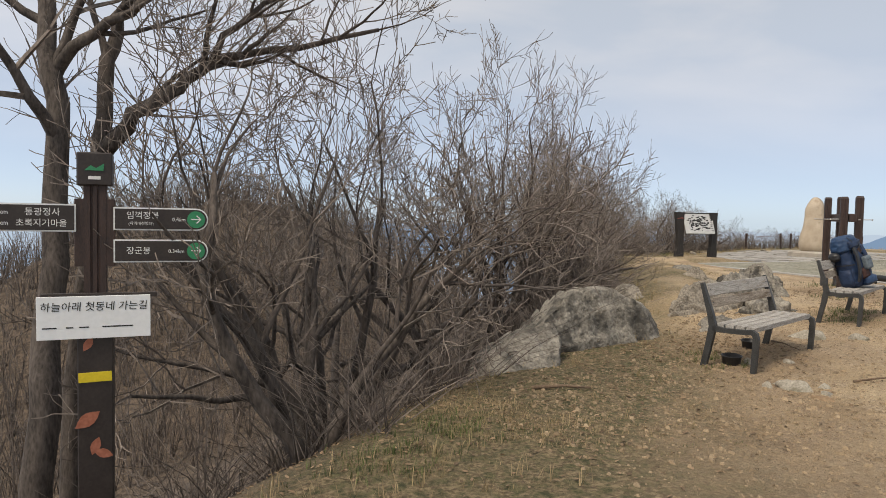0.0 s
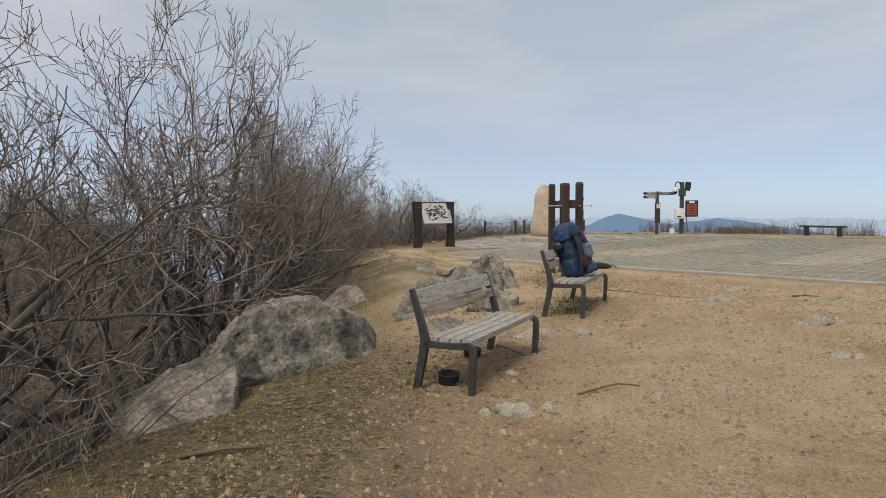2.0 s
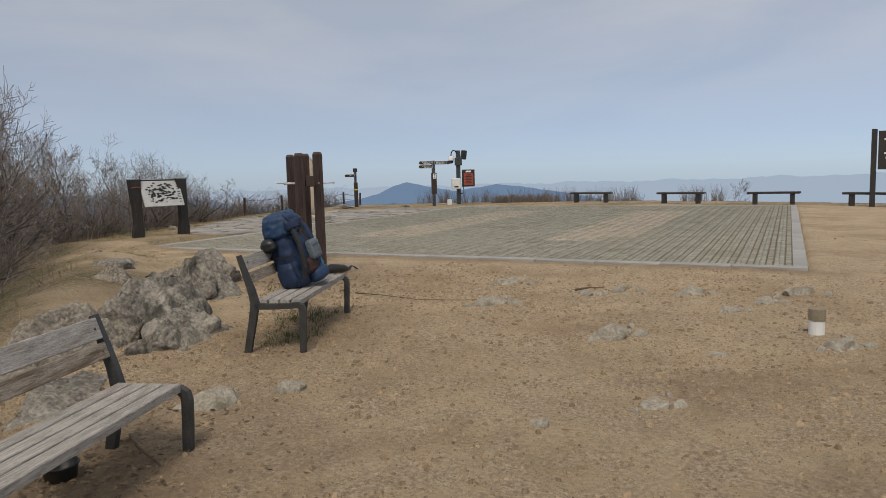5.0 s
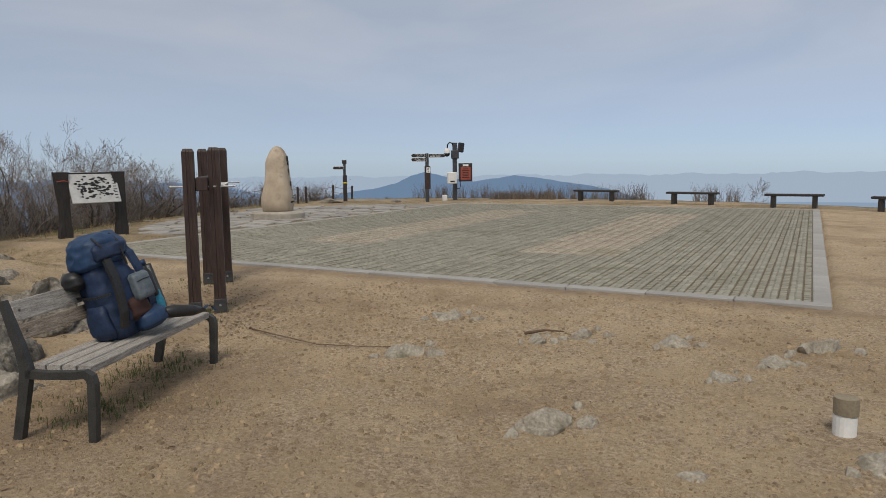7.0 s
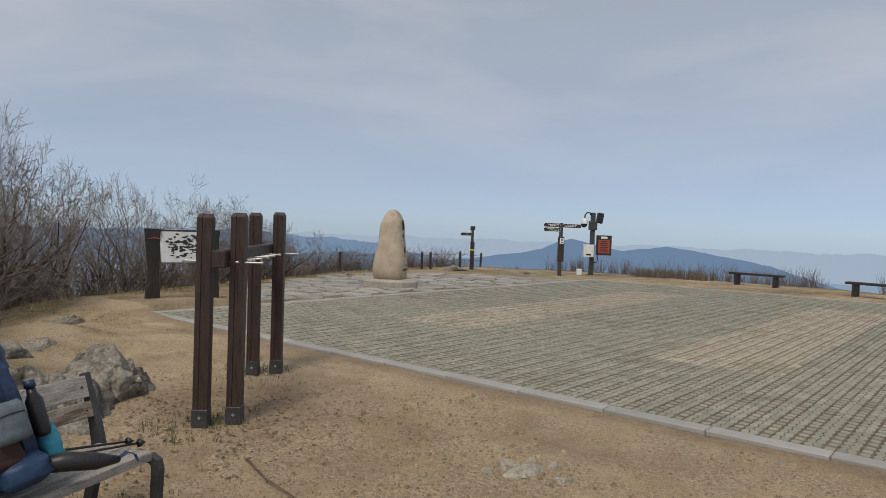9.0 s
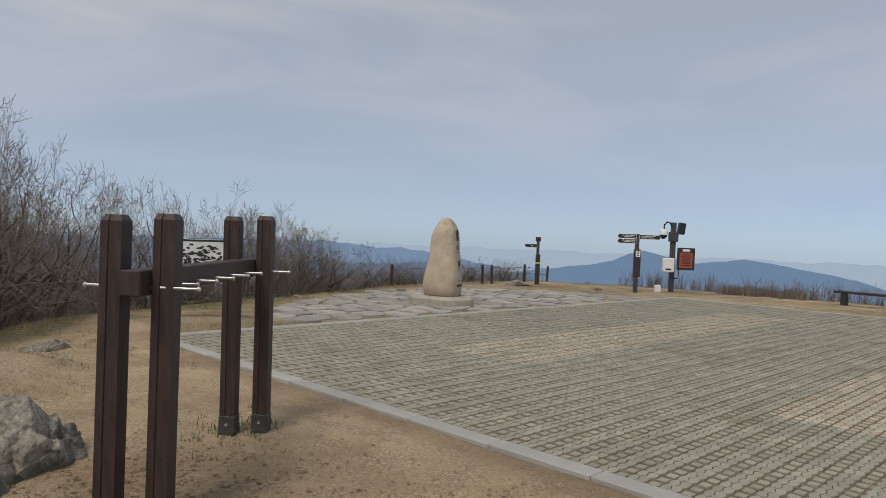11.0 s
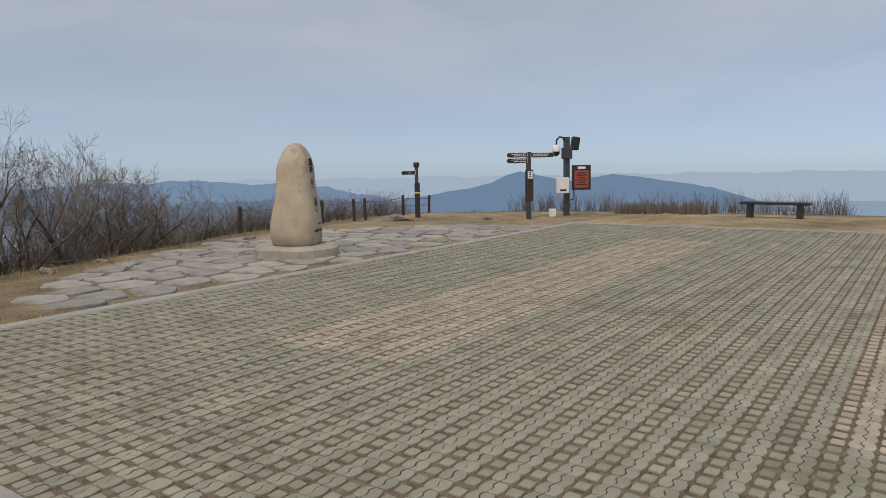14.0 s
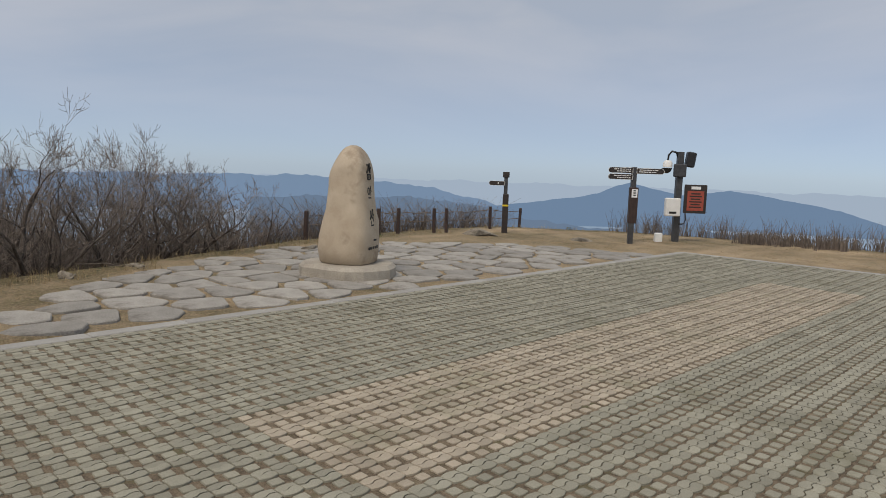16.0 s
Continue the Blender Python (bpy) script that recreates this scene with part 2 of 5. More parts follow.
def ground_height(x, y):
    x, y = np.asarray(x, float), np.asarray(y, float)
    d = rim(x, y)
    z = np.where(y < 0, -0.055 + 0.022 * np.maximum(y, -22) + 0.022 * np.exp(np.minimum(y, 0) / 0.6), -0.03 - 0.012 * np.maximum(y - COURT_D, 0))
    z = z + 0.16 * np.exp(-(((x + 0.7) / 1.8) ** 2 + ((y - 1.0) / 1.6) ** 2)) - 0.05 * np.clip((x - 12.6) / 4, 0, 2)
    z = z + 0.022 * waves(x, y, 3, 1.7) + 0.010 * waves(x, y, 4, 6) + 0.006 * waves(x, y, 5, 17)
    t = np.clip(((x - 6.1) * -4.4 + (y + 6.6) * 4.2) / 37.0, 0, 1)
    bank = np.hypot(x - 6.1 + 4.4 * t, y + 6.6 - 4.2 * t)
    z = z + 0.30 * np.exp(-((bank / 0.85) ** 2))
    court = (x > -0.02) & (x < COURT_W + 0.02) & (y > -0.02) & (y < COURT_D + 0.02)
    z = np.where(court, -0.16, z)
    out = np.maximum(d, 0)
    fall = np.where(out < 1.2, 0.42 * out * out / 1.2 * 0.8, 0.40 + 0.62 * (out - 1.2))
    fall = np.where(out > 60, 0.40 + 0.62 * 58.8 + 0.16 * (out - 60), fall)
    z = z - np.minimum(fall, 320) + np.minimum(out, 10) * 0.06 * waves(x, y, 6, 0.5)
    hill = 41.5 * np.exp(-(((x + 72) / 26) ** 2 + ((y + 2) / 46) ** 2))
    return z + hill * np.clip((out - 8) / 20, 0, 1)


def spread(a, b, step, far, grow=1.22):
    core = list(np.arange(a, b + 1e-6, step))
    lo, hi, s = [], [], step
    p, q = a, b
    while q < far:
        s *= grow
        p, q = p - s, q + s
        lo.append(p)
        hi.append(q)
    return np.array(lo[::-1] + core + hi)


GX, GY = spread(-8, 17, 0.13, 4300), spread(-19, 23.5, 0.13, 4300)
GRID_X, GRID_Y = np.meshgrid(GX, GY)
GRID_Z, GRID_D = ground_height(GRID_X, GRID_Y), rim(GRID_X, GRID_Y)
LX, LY, LZ, LD = GX.tolist(), GY.tolist(), GRID_Z.tolist(), GRID_D.tolist()


def sample(table, x, y):
    i = min(max(bisect(LX, x) - 1, 0), len(LX) - 2)
    j = min(max(bisect(LY, y) - 1, 0), len(LY) - 2)
    u, v = (x - LX[i]) / (LX[i + 1] - LX[i]), (y - LY[j]) / (LY[j + 1] - LY[j])
    return (table[j][i] * (1 - u) + table[j][i + 1] * u) * (1 - v) + (table[j + 1][i] * (1 - u) + table[j + 1][i + 1] * u) * v


def bisect(seq, x):
    lo, hi = 0, len(seq)
    while lo < hi:
        m = (lo + hi) // 2
        if x < seq[m]:
            hi = m
        else:
            lo = m + 1
    return lo


def gz(x, y):
    """Height of the ground sheet."""
    return sample(LZ, x, y)


def rim_at(x, y):
    return sample(LD, x, y)


class Mesh:
    """Collects corners and faces for one mesh."""

    def __init__(self):
        self.v, self.f = [], []

    def add(self, v, f, m=None):
        o = len(self.v)
        if m is not None:
            v = [m @ Vector(p) for p in v]
        self.v += [tuple(p) for p in v]
        self.f += [tuple(i + o for i in q) for q in f]
        return self

    def box(self, sx, sy, sz, m=None, c=0.006):
        """A block centred on the origin with chamfered edges."""
        h = (sx / 2, sy / 2, sz / 2)
        c = min(c, 0.45 * min(sx, sy, sz))
        v, ix = [], {}
        for a in (-1, 1):
            for b in (-1, 1):
                for d in (-1, 1):
                    s = (a, b, d)
                    for ax in range(3):
                        ix[s, ax] = len(v)
                        v.append([s[k] * (h[k] if k == ax else h[k] - c) for k in range(3)])
        f = []
        for ax in range(3):
            o1, o2 = (ax + 1) % 3, (ax + 2) % 3
            for sg in (-1, 1):
                q = []
                for a, b in ((-1, -1), (1, -1), (1, 1), (-1, 1)):
                    s = [0, 0, 0]
                    s[ax], s[o1], s[o2] = sg, a, b
                    q.append(ix[tuple(s), ax])
                f.append(q if sg > 0 else q[::-1])
            for a in (-1, 1):
                for b in (-1, 1):
                    s0, s1 = [0, 0, 0], [0, 0, 0]
                    s0[o1], s0[o2], s0[ax] = a, b, -1
                    s1[o1], s1[o2], s1[ax] = a, b, 1
                    q = [ix[tuple(s0), o1], ix[tuple(s1), o1], ix[tuple(s1), o2], ix[tuple(s0), o2]]
                    f.append(q[::-1] if a * b > 0 else q)
        for s in {k[0] for k in ix}:
            q = [ix[s, 0], ix[s, 1], ix[s, 2]]
            f.append(q if s[0] * s[1] * s[2] > 0 else q[::-1])
        return self.add(v, f, m)

    def tube(self, pts, radii, n=8, cap=True):
        pts = [Vector(p) for p in pts]
        rows = []
        ref = Vector((0.3, 0.2, 0.93))
        base = len(self.v)
        for i, p in enumerate(pts):
            d = (pts[min(i + 1, len(pts) - 1)] - pts[max(i - 1, 0)]).normalized()
            u = d.cross(ref)
            if u.length < 0.05:
                u = d.cross(Vector((1, 0, 0)))
            u.normalize()
            w = d.cross(u)
            for k in range(n):
                a = 6.28318 * k / n
                self.v.append(tuple(p + radii[i] * (math.cos(a) * u + math.sin(a) * w)))
        for i in range(len(pts) - 1):
            for k in range(n):
                a, b = base + i * n + k, base + i * n + (k + 1) % n
                self.f.append((a, a + n, b + n, b))
        if cap:
            self.f.append(tuple(base + k for k in range(n)))
            e = base + (len(pts) - 1) * n
            self.f.append(tuple(e + n - 1 - k for k in range(n)))
        return self

    def prism(self, outline, z0, z1, m=None, inset=0.0):
        """An outline in x, y pulled up from z0 to z1, its top edge drawn in by inset."""
        n = len(outline)
        cx, cy = sum(p[0] for p in outline) / n, sum(p[1] for p in outline) / n
        v = [(x, y, z0) for x, y in outline]
        if inset:
            v += [(x, y, z1 - inset) for x, y in outline]
        v += [(x + (cx - x) * inset / (math.hypot(x - cx, y - cy) + 1e-6), y + (cy - y) * inset / (math.hypot(x - cx, y - cy) + 1e-6), z1) for x, y in outline]
        L = len(v) // n
        f = [tuple(range(n))[::-1], tuple(range((L - 1) * n, L * n))]
        for r in range(L - 1):
            f += [(r * n + i, r * n + (i + 1) % n, (r + 1) * n + (i + 1) % n, (r + 1) * n + i) for i in range(n)]
        return self.add(v, f, m)

    def data(self, name, material, smooth=False):
        me = bpy.data.meshes.new(name)
        me.from_pydata(self.v, [], self.f)
        me.materials.append(material)
        if smooth:
            me.polygons.foreach_set("use_smooth", [True] * len(me.polygons))
        return me


def part(name, mesh, material, parent=None, label="", smooth=False, m=None):
    ob = new(name, mesh.data(name, material, smooth) if isinstance(mesh, Mesh) else mesh)
    if parent:
        ob.parent = parent
    if m is not None:
        ob.matrix_local = m
    return tagged(ob, label)


def thing(name, m, label, category, group="", kind=""):
    ob = new(name)
    ob.empty_display_size = 0.1
    ob.matrix_world = m
    return tagged(ob, label, category, group, kind)


def writing(name, text, size, material, parent, m, label="", shear=0.0, depth=0.0015):
    """Raised lettering in the built-in face, centred on the origin of m."""
    cu = bpy.data.curves.new(name, "FONT")
    cu.body, cu.size, cu.align_x, cu.align_y, cu.shear, cu.extrude = text, size, "CENTER", "CENTER", shear, depth
    cu.resolution_u = 2
    tmp = bpy.data.objects.new(name, cu)
    scene.collection.objects.link(tmp)
    me = bpy.data.meshes.new_from_object(tmp.evaluated_get(bpy.context.evaluated_depsgraph_get()))
    bpy.data.objects.remove(tmp)
    me.materials.clear()
    me.materials.append(material)
    ob = new(name, me)
    ob.parent = parent
    ob.matrix_local = m
    return tagged(ob, label)


def ground_material():
    m = bpy.data.materials.new("sandy_soil")
    m.use_nodes = True
    n, l = m.node_tree.nodes, m.node_tree.links
    b = n["Principled BSDF"]
    b.inputs["Roughness"].default_value = 0.97
    ge = n.new("ShaderNodeNewGeometry")

    def noise_at(scale, detail=6, rough=0.6):
        t = n.new("ShaderNodeTexNoise")
        t.inputs["Scale"].default_value, t.inputs["Detail"].default_value, t.inputs["Roughness"].default_value = scale, detail, rough
        l.new(ge.outputs["Position"], t.inputs["Vector"])
        return t.outputs["Fac"]

    def ramp(fac, a, b_, p=0.4, q=0.6):
        r = n.new("ShaderNodeValToRGB")
        r.color_ramp.elements[0].position, r.color_ramp.elements[1].position = p, q
        r.color_ramp.elements[0].color, r.color_ramp.elements[1].color = (*a, 1), (*b_, 1)
        l.new(fac, r.inputs["Fac"])
        return r.outputs["Color"]

    def mix(fac, a, b_):
        x = n.new("ShaderNodeMix")
        x.data_type = "RGBA"
        l.new(fac, x.inputs[0])
        l.new(a, x.inputs[6])
        l.new(b_, x.inputs[7])
        return x.outputs[2]

    sand = ramp(noise_at(1.1), (0.44, 0.322, 0.187), (0.60, 0.457, 0.285))
    gravel = ramp(noise_at(33, 6, 0.75), (0.25, 0.18, 0.112), (0.68, 0.53, 0.365), 0.37, 0.63)
    sand = mix(ramp(noise_at(2.7, 8), (0.35,) * 3, (0.95,) * 3, 0.4, 0.58), sand, gravel)
    earth = ramp(noise_at(3.0, 8), (0.19, 0.12, 0.068), (0.35, 0.245, 0.145))
    sand = mix(ramp(noise_at(0.7, 7, 0.65), (0, 0, 0), (0.5, 0.5, 0.5), 0.5, 0.64), sand, earth)
    straw = mix(ramp(noise_at(9, 6, 0.7), (0, 0, 0), (1, 1, 1), 0.42, 0.6), ramp(noise_at(30), (0.13, 0.092, 0.052), (0.34, 0.26, 0.15)), ramp(noise_at(22), (0.06, 0.064, 0.026), (0.17, 0.15, 0.07)))
    wood = ramp(noise_at(2.6, 9, 0.75), (0.042, 0.031, 0.023), (0.155, 0.115, 0.083))
    at = n.new("ShaderNodeAttribute")
    at.attribute_name = "cover"
    sp = n.new("ShaderNodeSeparateColor")
    l.new(at.outputs["Color"], sp.inputs[0])
    brown = mix(ramp(noise_at(14, 8, 0.75), (0, 0, 0), (0.8, 0.8, 0.8), 0.42, 0.6), ramp(noise_at(5, 8), (0.225, 0.145, 0.083), (0.36, 0.25, 0.148)), ramp(noise_at(40, 5, 0.7), (0.10, 0.068, 0.042), (0.44, 0.34, 0.23), 0.38, 0.62))
    sand = mix(sp.outputs[2], sand, brown)
    col = mix(sp.outputs[0], sand, straw)
    col = mix(sp.outputs[1], col, wood)
    l.new(col, b.inputs["Base Color"])
    bp = n.new("ShaderNodeBump")
    bp.inputs["Strength"].default_value, bp.inputs["Distance"].default_value = 1.0, 0.05
    l.new(noise_at(20, 10, 0.75), bp.inputs["Height"])
    l.new(bp.outputs["Normal"], b.inputs["Normal"])
    return m


def build_ground():
    X, Y, Z = GRID_X, GRID_Y, GRID_Z
    nx, ny = len(GX), len(GY)
    me = bpy.data.meshes.new("ground")
    idx = np.arange(nx * ny).reshape(ny, nx)
    F = np.stack([idx[:-1, :-1], idx[:-1, 1:], idx[1:, 1:], idx[1:, :-1]], -1).reshape(-1, 4)
    me.from_pydata(np.stack([X, Y, Z], -1).reshape(-1, 3).tolist(), [], F.tolist())
    d = GRID_D
    wob = 0.6 * waves(X, Y, 8, 1.6) + 0.35 * waves(X, Y, 9, 5)
    straw = np.clip((d + 1.25 + 1.1 * np.clip((-8.5 - Y) / 2, 0, 1) + wob) / 1.0, 0, 1)
    straw = np.maximum(straw, np.clip(1.3 + wob - np.hypot((X - 4.0) / 1.5, (Y + 4.4) / 1.5), 0, 1))
    trodden = np.clip(1.25 + 0.8 * wob - np.hypot((X - 9.2) / 1.5, (Y + 9.0) / 2.1), 0, 1)
    trodden = np.maximum(trodden, np.clip(1.2 + 0.8 * wob - np.hypot((X - 8.2) / 0.9, (Y + 5.0) / 1.3), 0, 1))
    trodden = np.maximum(trodden, np.clip((d + 3.6 + wob) / 2.0, 0, 0.8) * (Y < -9.5))
    trodden = np.maximum(trodden, np.clip(1.15 + 0.5 * wob - np.abs(Y + 0.12) / 0.22, 0, 1) * (X > 0) * (X < 13.2))
    trodden = np.maximum(trodden, np.clip(1.2 + 0.9 * wob - np.hypot((X - 5.9) / 1.4, (Y + 2.0) / 1.2), 0, 0.9))
    straw = np.maximum(straw, np.clip((0.9 * wob + 1.5 - np.hypot((X - 9.7) / 1.2, (Y + 12.2) / 1.9)) / 0.8, 0, 1) * 0.85)
    straw = np.where((Y > 0.2) & (X < 0.2), np.maximum(straw, np.clip(0.55 + wob, 0, 0.9)), straw)
    straw = np.where(Y > COURT_D + 0.3, np.maximum(straw, np.clip(0.45 + wob, 0, 0.9)), straw)
    wood = np.clip((d - 0.3 + 0.4 * wob) / 1.2, 0, 1)
    col = np.stack([straw, wood, 0.7 * trodden, np.ones_like(straw)], -1).reshape(-1, 4)
    ca = me.color_attributes.new("cover", "FLOAT_COLOR", "POINT")
    ca.data.foreach_set("color", col.ravel())
    me.materials.append(ground_material())
    me.polygons.foreach_set("use_smooth", [True] * len(me.polygons))
    return tagged(new("ground", me), "sandy gravel summit with dry grass and wooded slopes", "ground", kind="structure")


build_ground()


def ridge(points, dist, base, rough, material, seed, label):
    """A far range: heights by bearing from the blue peak, as a long hillside."""
    r = np.random.RandomState(seed)
    ph = r.uniform(0, 6.28, 12)
    a = np.arange(points[0][0], points[-1][0] + 0.05, 0.1)
    e = np.interp(a, [p[0] for p in points], [p[1] for p in points])
    e = e + rough * sum(np.sin(a * (0.9 + 0.75 * k) + ph[k]) / (1 + k) for k in range(12))
    mb = Mesh()
    rows = 4
    for ang, el in zip(a, e):
        t = radians(29.0 - ang)
        for k in range(rows):
            s = k / (rows - 1)
            rr = dist * (1 - 0.10 * s)
            top = 1.6 + dist * math.tan(radians(el))
            mb.v.append((9 - math.sin(t) * rr, -2 + math.cos(t) * rr, top + (base - top) * s))
    n = len(a)
    mb.f = [(i * rows + k, i * rows + k + 1, (i + 1) * rows + k + 1, (i + 1) * rows + k) for i in range(n - 1) for k in range(rows - 1)]
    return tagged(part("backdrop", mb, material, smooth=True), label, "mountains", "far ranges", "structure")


# each range's blue haze is emission in its material, stronger with distance
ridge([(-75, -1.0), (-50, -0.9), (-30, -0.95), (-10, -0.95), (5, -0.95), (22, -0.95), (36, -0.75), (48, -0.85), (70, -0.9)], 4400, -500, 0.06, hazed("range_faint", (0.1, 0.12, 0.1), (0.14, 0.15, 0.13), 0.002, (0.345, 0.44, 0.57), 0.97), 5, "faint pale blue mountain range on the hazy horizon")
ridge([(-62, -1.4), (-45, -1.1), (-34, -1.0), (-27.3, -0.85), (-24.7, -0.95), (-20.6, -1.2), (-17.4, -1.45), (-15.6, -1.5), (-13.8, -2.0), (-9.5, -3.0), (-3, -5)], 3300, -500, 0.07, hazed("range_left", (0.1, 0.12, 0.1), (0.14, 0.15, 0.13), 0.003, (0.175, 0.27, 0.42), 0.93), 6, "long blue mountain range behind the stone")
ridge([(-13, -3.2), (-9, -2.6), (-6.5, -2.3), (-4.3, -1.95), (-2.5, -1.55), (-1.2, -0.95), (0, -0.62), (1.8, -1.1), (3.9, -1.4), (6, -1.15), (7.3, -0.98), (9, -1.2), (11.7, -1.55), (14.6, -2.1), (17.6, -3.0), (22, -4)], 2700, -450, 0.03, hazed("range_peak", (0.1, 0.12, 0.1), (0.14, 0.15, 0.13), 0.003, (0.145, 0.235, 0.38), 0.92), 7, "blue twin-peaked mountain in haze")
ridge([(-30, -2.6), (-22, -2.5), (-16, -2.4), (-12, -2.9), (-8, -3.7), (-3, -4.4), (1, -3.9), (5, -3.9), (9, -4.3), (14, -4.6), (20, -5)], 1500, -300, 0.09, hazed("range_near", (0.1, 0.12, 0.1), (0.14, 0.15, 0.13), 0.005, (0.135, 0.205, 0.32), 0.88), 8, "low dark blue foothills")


def valley():
    """The lowland round the summit, out to the ranges, its haze painted as blue glow."""
    mb, n = Mesh(), 72
    rings = ((260, -92), (600, -120), (1300, -150), (2600, -190), (4500, -230))
    for r, z in rings:
        for k in range(n):
            a = 6.28318 * k / n
            mb.v.append((r * math.cos(a), r * math.sin(a), z + 12 * math.sin(5 * a + r)))
    mb.f = [(i * n + k, i * n + (k + 1) % n, (i + 1) * n + (k + 1) % n, (i + 1) * n + k) for i in range(len(rings) - 1) for k in range(n)]
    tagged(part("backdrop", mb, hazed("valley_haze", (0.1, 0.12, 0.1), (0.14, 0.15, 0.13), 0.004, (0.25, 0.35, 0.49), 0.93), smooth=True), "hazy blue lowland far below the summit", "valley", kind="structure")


valley()


# ---- rocks ----
def rock_mesh(sx, sy, sz, seed, rough=0.28, cuts=9, sub=4):
    """A weathered boulder: a ball cut flat by random planes, split by a few slanting cracks and pitted."""
    r = random.Random(seed)
    bm = bmesh.new()
    bmesh.ops.create_icosphere(bm, subdivisions=sub, radius=1.0)
    planes = []
    for _ in range(cuts + 9):
        d = Vector((r.uniform(-1, 1), r.uniform(-1, 1), r.uniform(-0.25, 1))).normalized()
        planes.append((d, r.uniform(0.5, 0.86)))
    off = Vector((r.uniform(0, 50), r.uniform(0, 50), r.uniform(0, 50)))
    lay = Vector((r.uniform(-0.7, 0.7), r.uniform(-0.7, 0.7), 1)).normalized()
    size = min(sx, sy, sz)
    for v in bm.verts:
        p = v.co.copy()
        for d, h in planes:
            k = p.dot(d)
            if k > h:
                p -= d * (k - h)
        out = v.co.normalized()
        q = Vector((p.x * sx, p.y * sy, p.z * sz))
        u = q + 0.1 * noise.noise_vector(q * 1.6 + off)
        bed = u.dot(lay) * 3.6 / max(size, 0.3) ** 0.5 + 1.2 * noise.noise(u * 0.9 + off)
        ledge = (bed - math.floor(bed)) - 0.5
        split = max(0.0, 1 - abs(noise.noise(u * 1.5 + off)) / 0.07)
        pit = noise.fractal(u * 6 + off, 0.9, 2.1, 4)
        swell = noise.noise(u * 1.1 + off * 2)
        v.co = q + out * size * rough * (0.16 * ledge - 0.22 * split + 0.13 * pit + 0.2 * swell)
    me = bpy.data.meshes.new("rock")
    bm.to_mesh(me)
    bm.free()
    me.polygons.foreach_set("use_smooth", [sub >= 5] * len(me.polygons))
    return me


def rock(x, y, z, sx, sy, sz, rz, seed, label, material=None, tilt=(0, 0), rough=0.28, sub=4, group="boulders along the rim"):
    me = rock_mesh(sx, sy, sz, seed, rough, sub=sub)
    me.materials.append(material or M_ROCK)
    ob = new("boulder", me)
    ob.matrix_world = pose(x, y, z, tilt[0], tilt[1], rz)
    return tagged(ob, label, "rock", group)


rock(7.3, -9.5, -0.42, 2.4, 1.15, 1.12, 112, 11, "large grey boulder with dark lichen beside the bench", tilt=(0, 4), sub=6, rough=0.22)
rock(8.15, -11.2, -0.52, 0.85, 0.6, 0.8, 125, 12, "smaller dark lichened boulder at the slope's edge", tilt=(8, -10), sub=5)
rock(5.5, -7.2, -0.4, 1.0, 0.7, 0.62, 120, 13, "rounded tan boulder behind the bench", M_ROCK2, sub=5)
rock(7.55, -7.35, -0.5, 1.2, 0.55, 0.62, 112, 14, "low grey slab behind the bench", sub=6, rough=0.4)
rock(6.75, -6.6, -0.45, 1.35, 0.85, 0.8, 105, 32, "cracked grey outcrop behind the bench", M_ROCK2, rough=0.42, sub=6)
rock(6.35, -5.35, -0.42, 1.75, 0.95, 1.0, 116, 15, "long slanting grey outcrop beside the bench", rough=0.4, sub=6, tilt=(6, -6))
rock(7.0, -5.5, -0.5, 1.25, 0.8, 0.85, 112, 34, "slanting grey slab beside the bench", rough=0.45, sub=6, tilt=(-8, 6))
rock(5.2, -3.7, -0.3, 1.35, 0.85, 0.92, 118, 31, "steep dark-topped outcrop beside the bench", rough=0.45, sub=6)
rock(4.75, -2.9, -0.22, 0.85, 0.6, 0.62, 130, 16, "craggy grey rock outcrop near the rack", rough=0.45, sub=6)
rock(4.1, -4.15, -0.08, 0.5, 0.4, 0.46, 100, 17, "pale brown-grey rock on the rim", M_ROCK2, rough=0.4, sub=5)
rock(5.0, -5.75, -0.3, 0.6, 0.42, 0.5, 60, 18, "dark pointed rock in dry grass", rough=0.4, sub=5)
rock(3.1, -3.3, 0.0, 0.5, 0.38, 0.36, 80, 33, "mossy dark rock on the grassy bank", rough=0.4, sub=5)
rock(1.0, -1.5, -0.22, 0.42, 0.3, 0.30, 30, 19, "squat grey rock in dry grass", M_ROCK2)
rock(0.2, -1.4, -0.2, 0.5, 0.34, 0.34, 70, 20, "mossy grey rock on the grassy rim")
rock(2.9, -2.9, -0.1, 0.6, 0.4, 0.34, 130, 21, "low flat grey rock in the grass", M_ROCK2)
rock(8.75, -7.0, -0.24, 0.34, 0.24, 0.17, 40, 22, "pale stone breaking through the soil", M_PALE)
rock(9.1, -6.55, -0.22, 0.2, 0.14, 0.12, 80, 23, "small pale stone on the soil", M_PALE)
rock(-4.9, 9.5, -0.02, 0.5, 0.16, 0.14, 120, 24, "long pale rock at the rim", M_ROCK2)
rock(-5.3, 15.5, -0.02, 0.6, 0.4, 0.26, 20, 25, "flat buff rock beside the fence", M_ROCK2)
rock(-3.7, 4.3, -0.02, 0.16, 0.13, 0.15, 20, 26, "small pale rock at the rim", M_ROCK2)
rock(-4.4, 5.6, -0.03, 0.22, 0.15, 0.1, 20, 27, "small flat rock at the rim", M_ROCK2)
rock(-3.0, 17.0, -0.05, 0.5, 0.3, 0.13, 20, 28, "flat tan rock by the signposts", M_ROCK2)

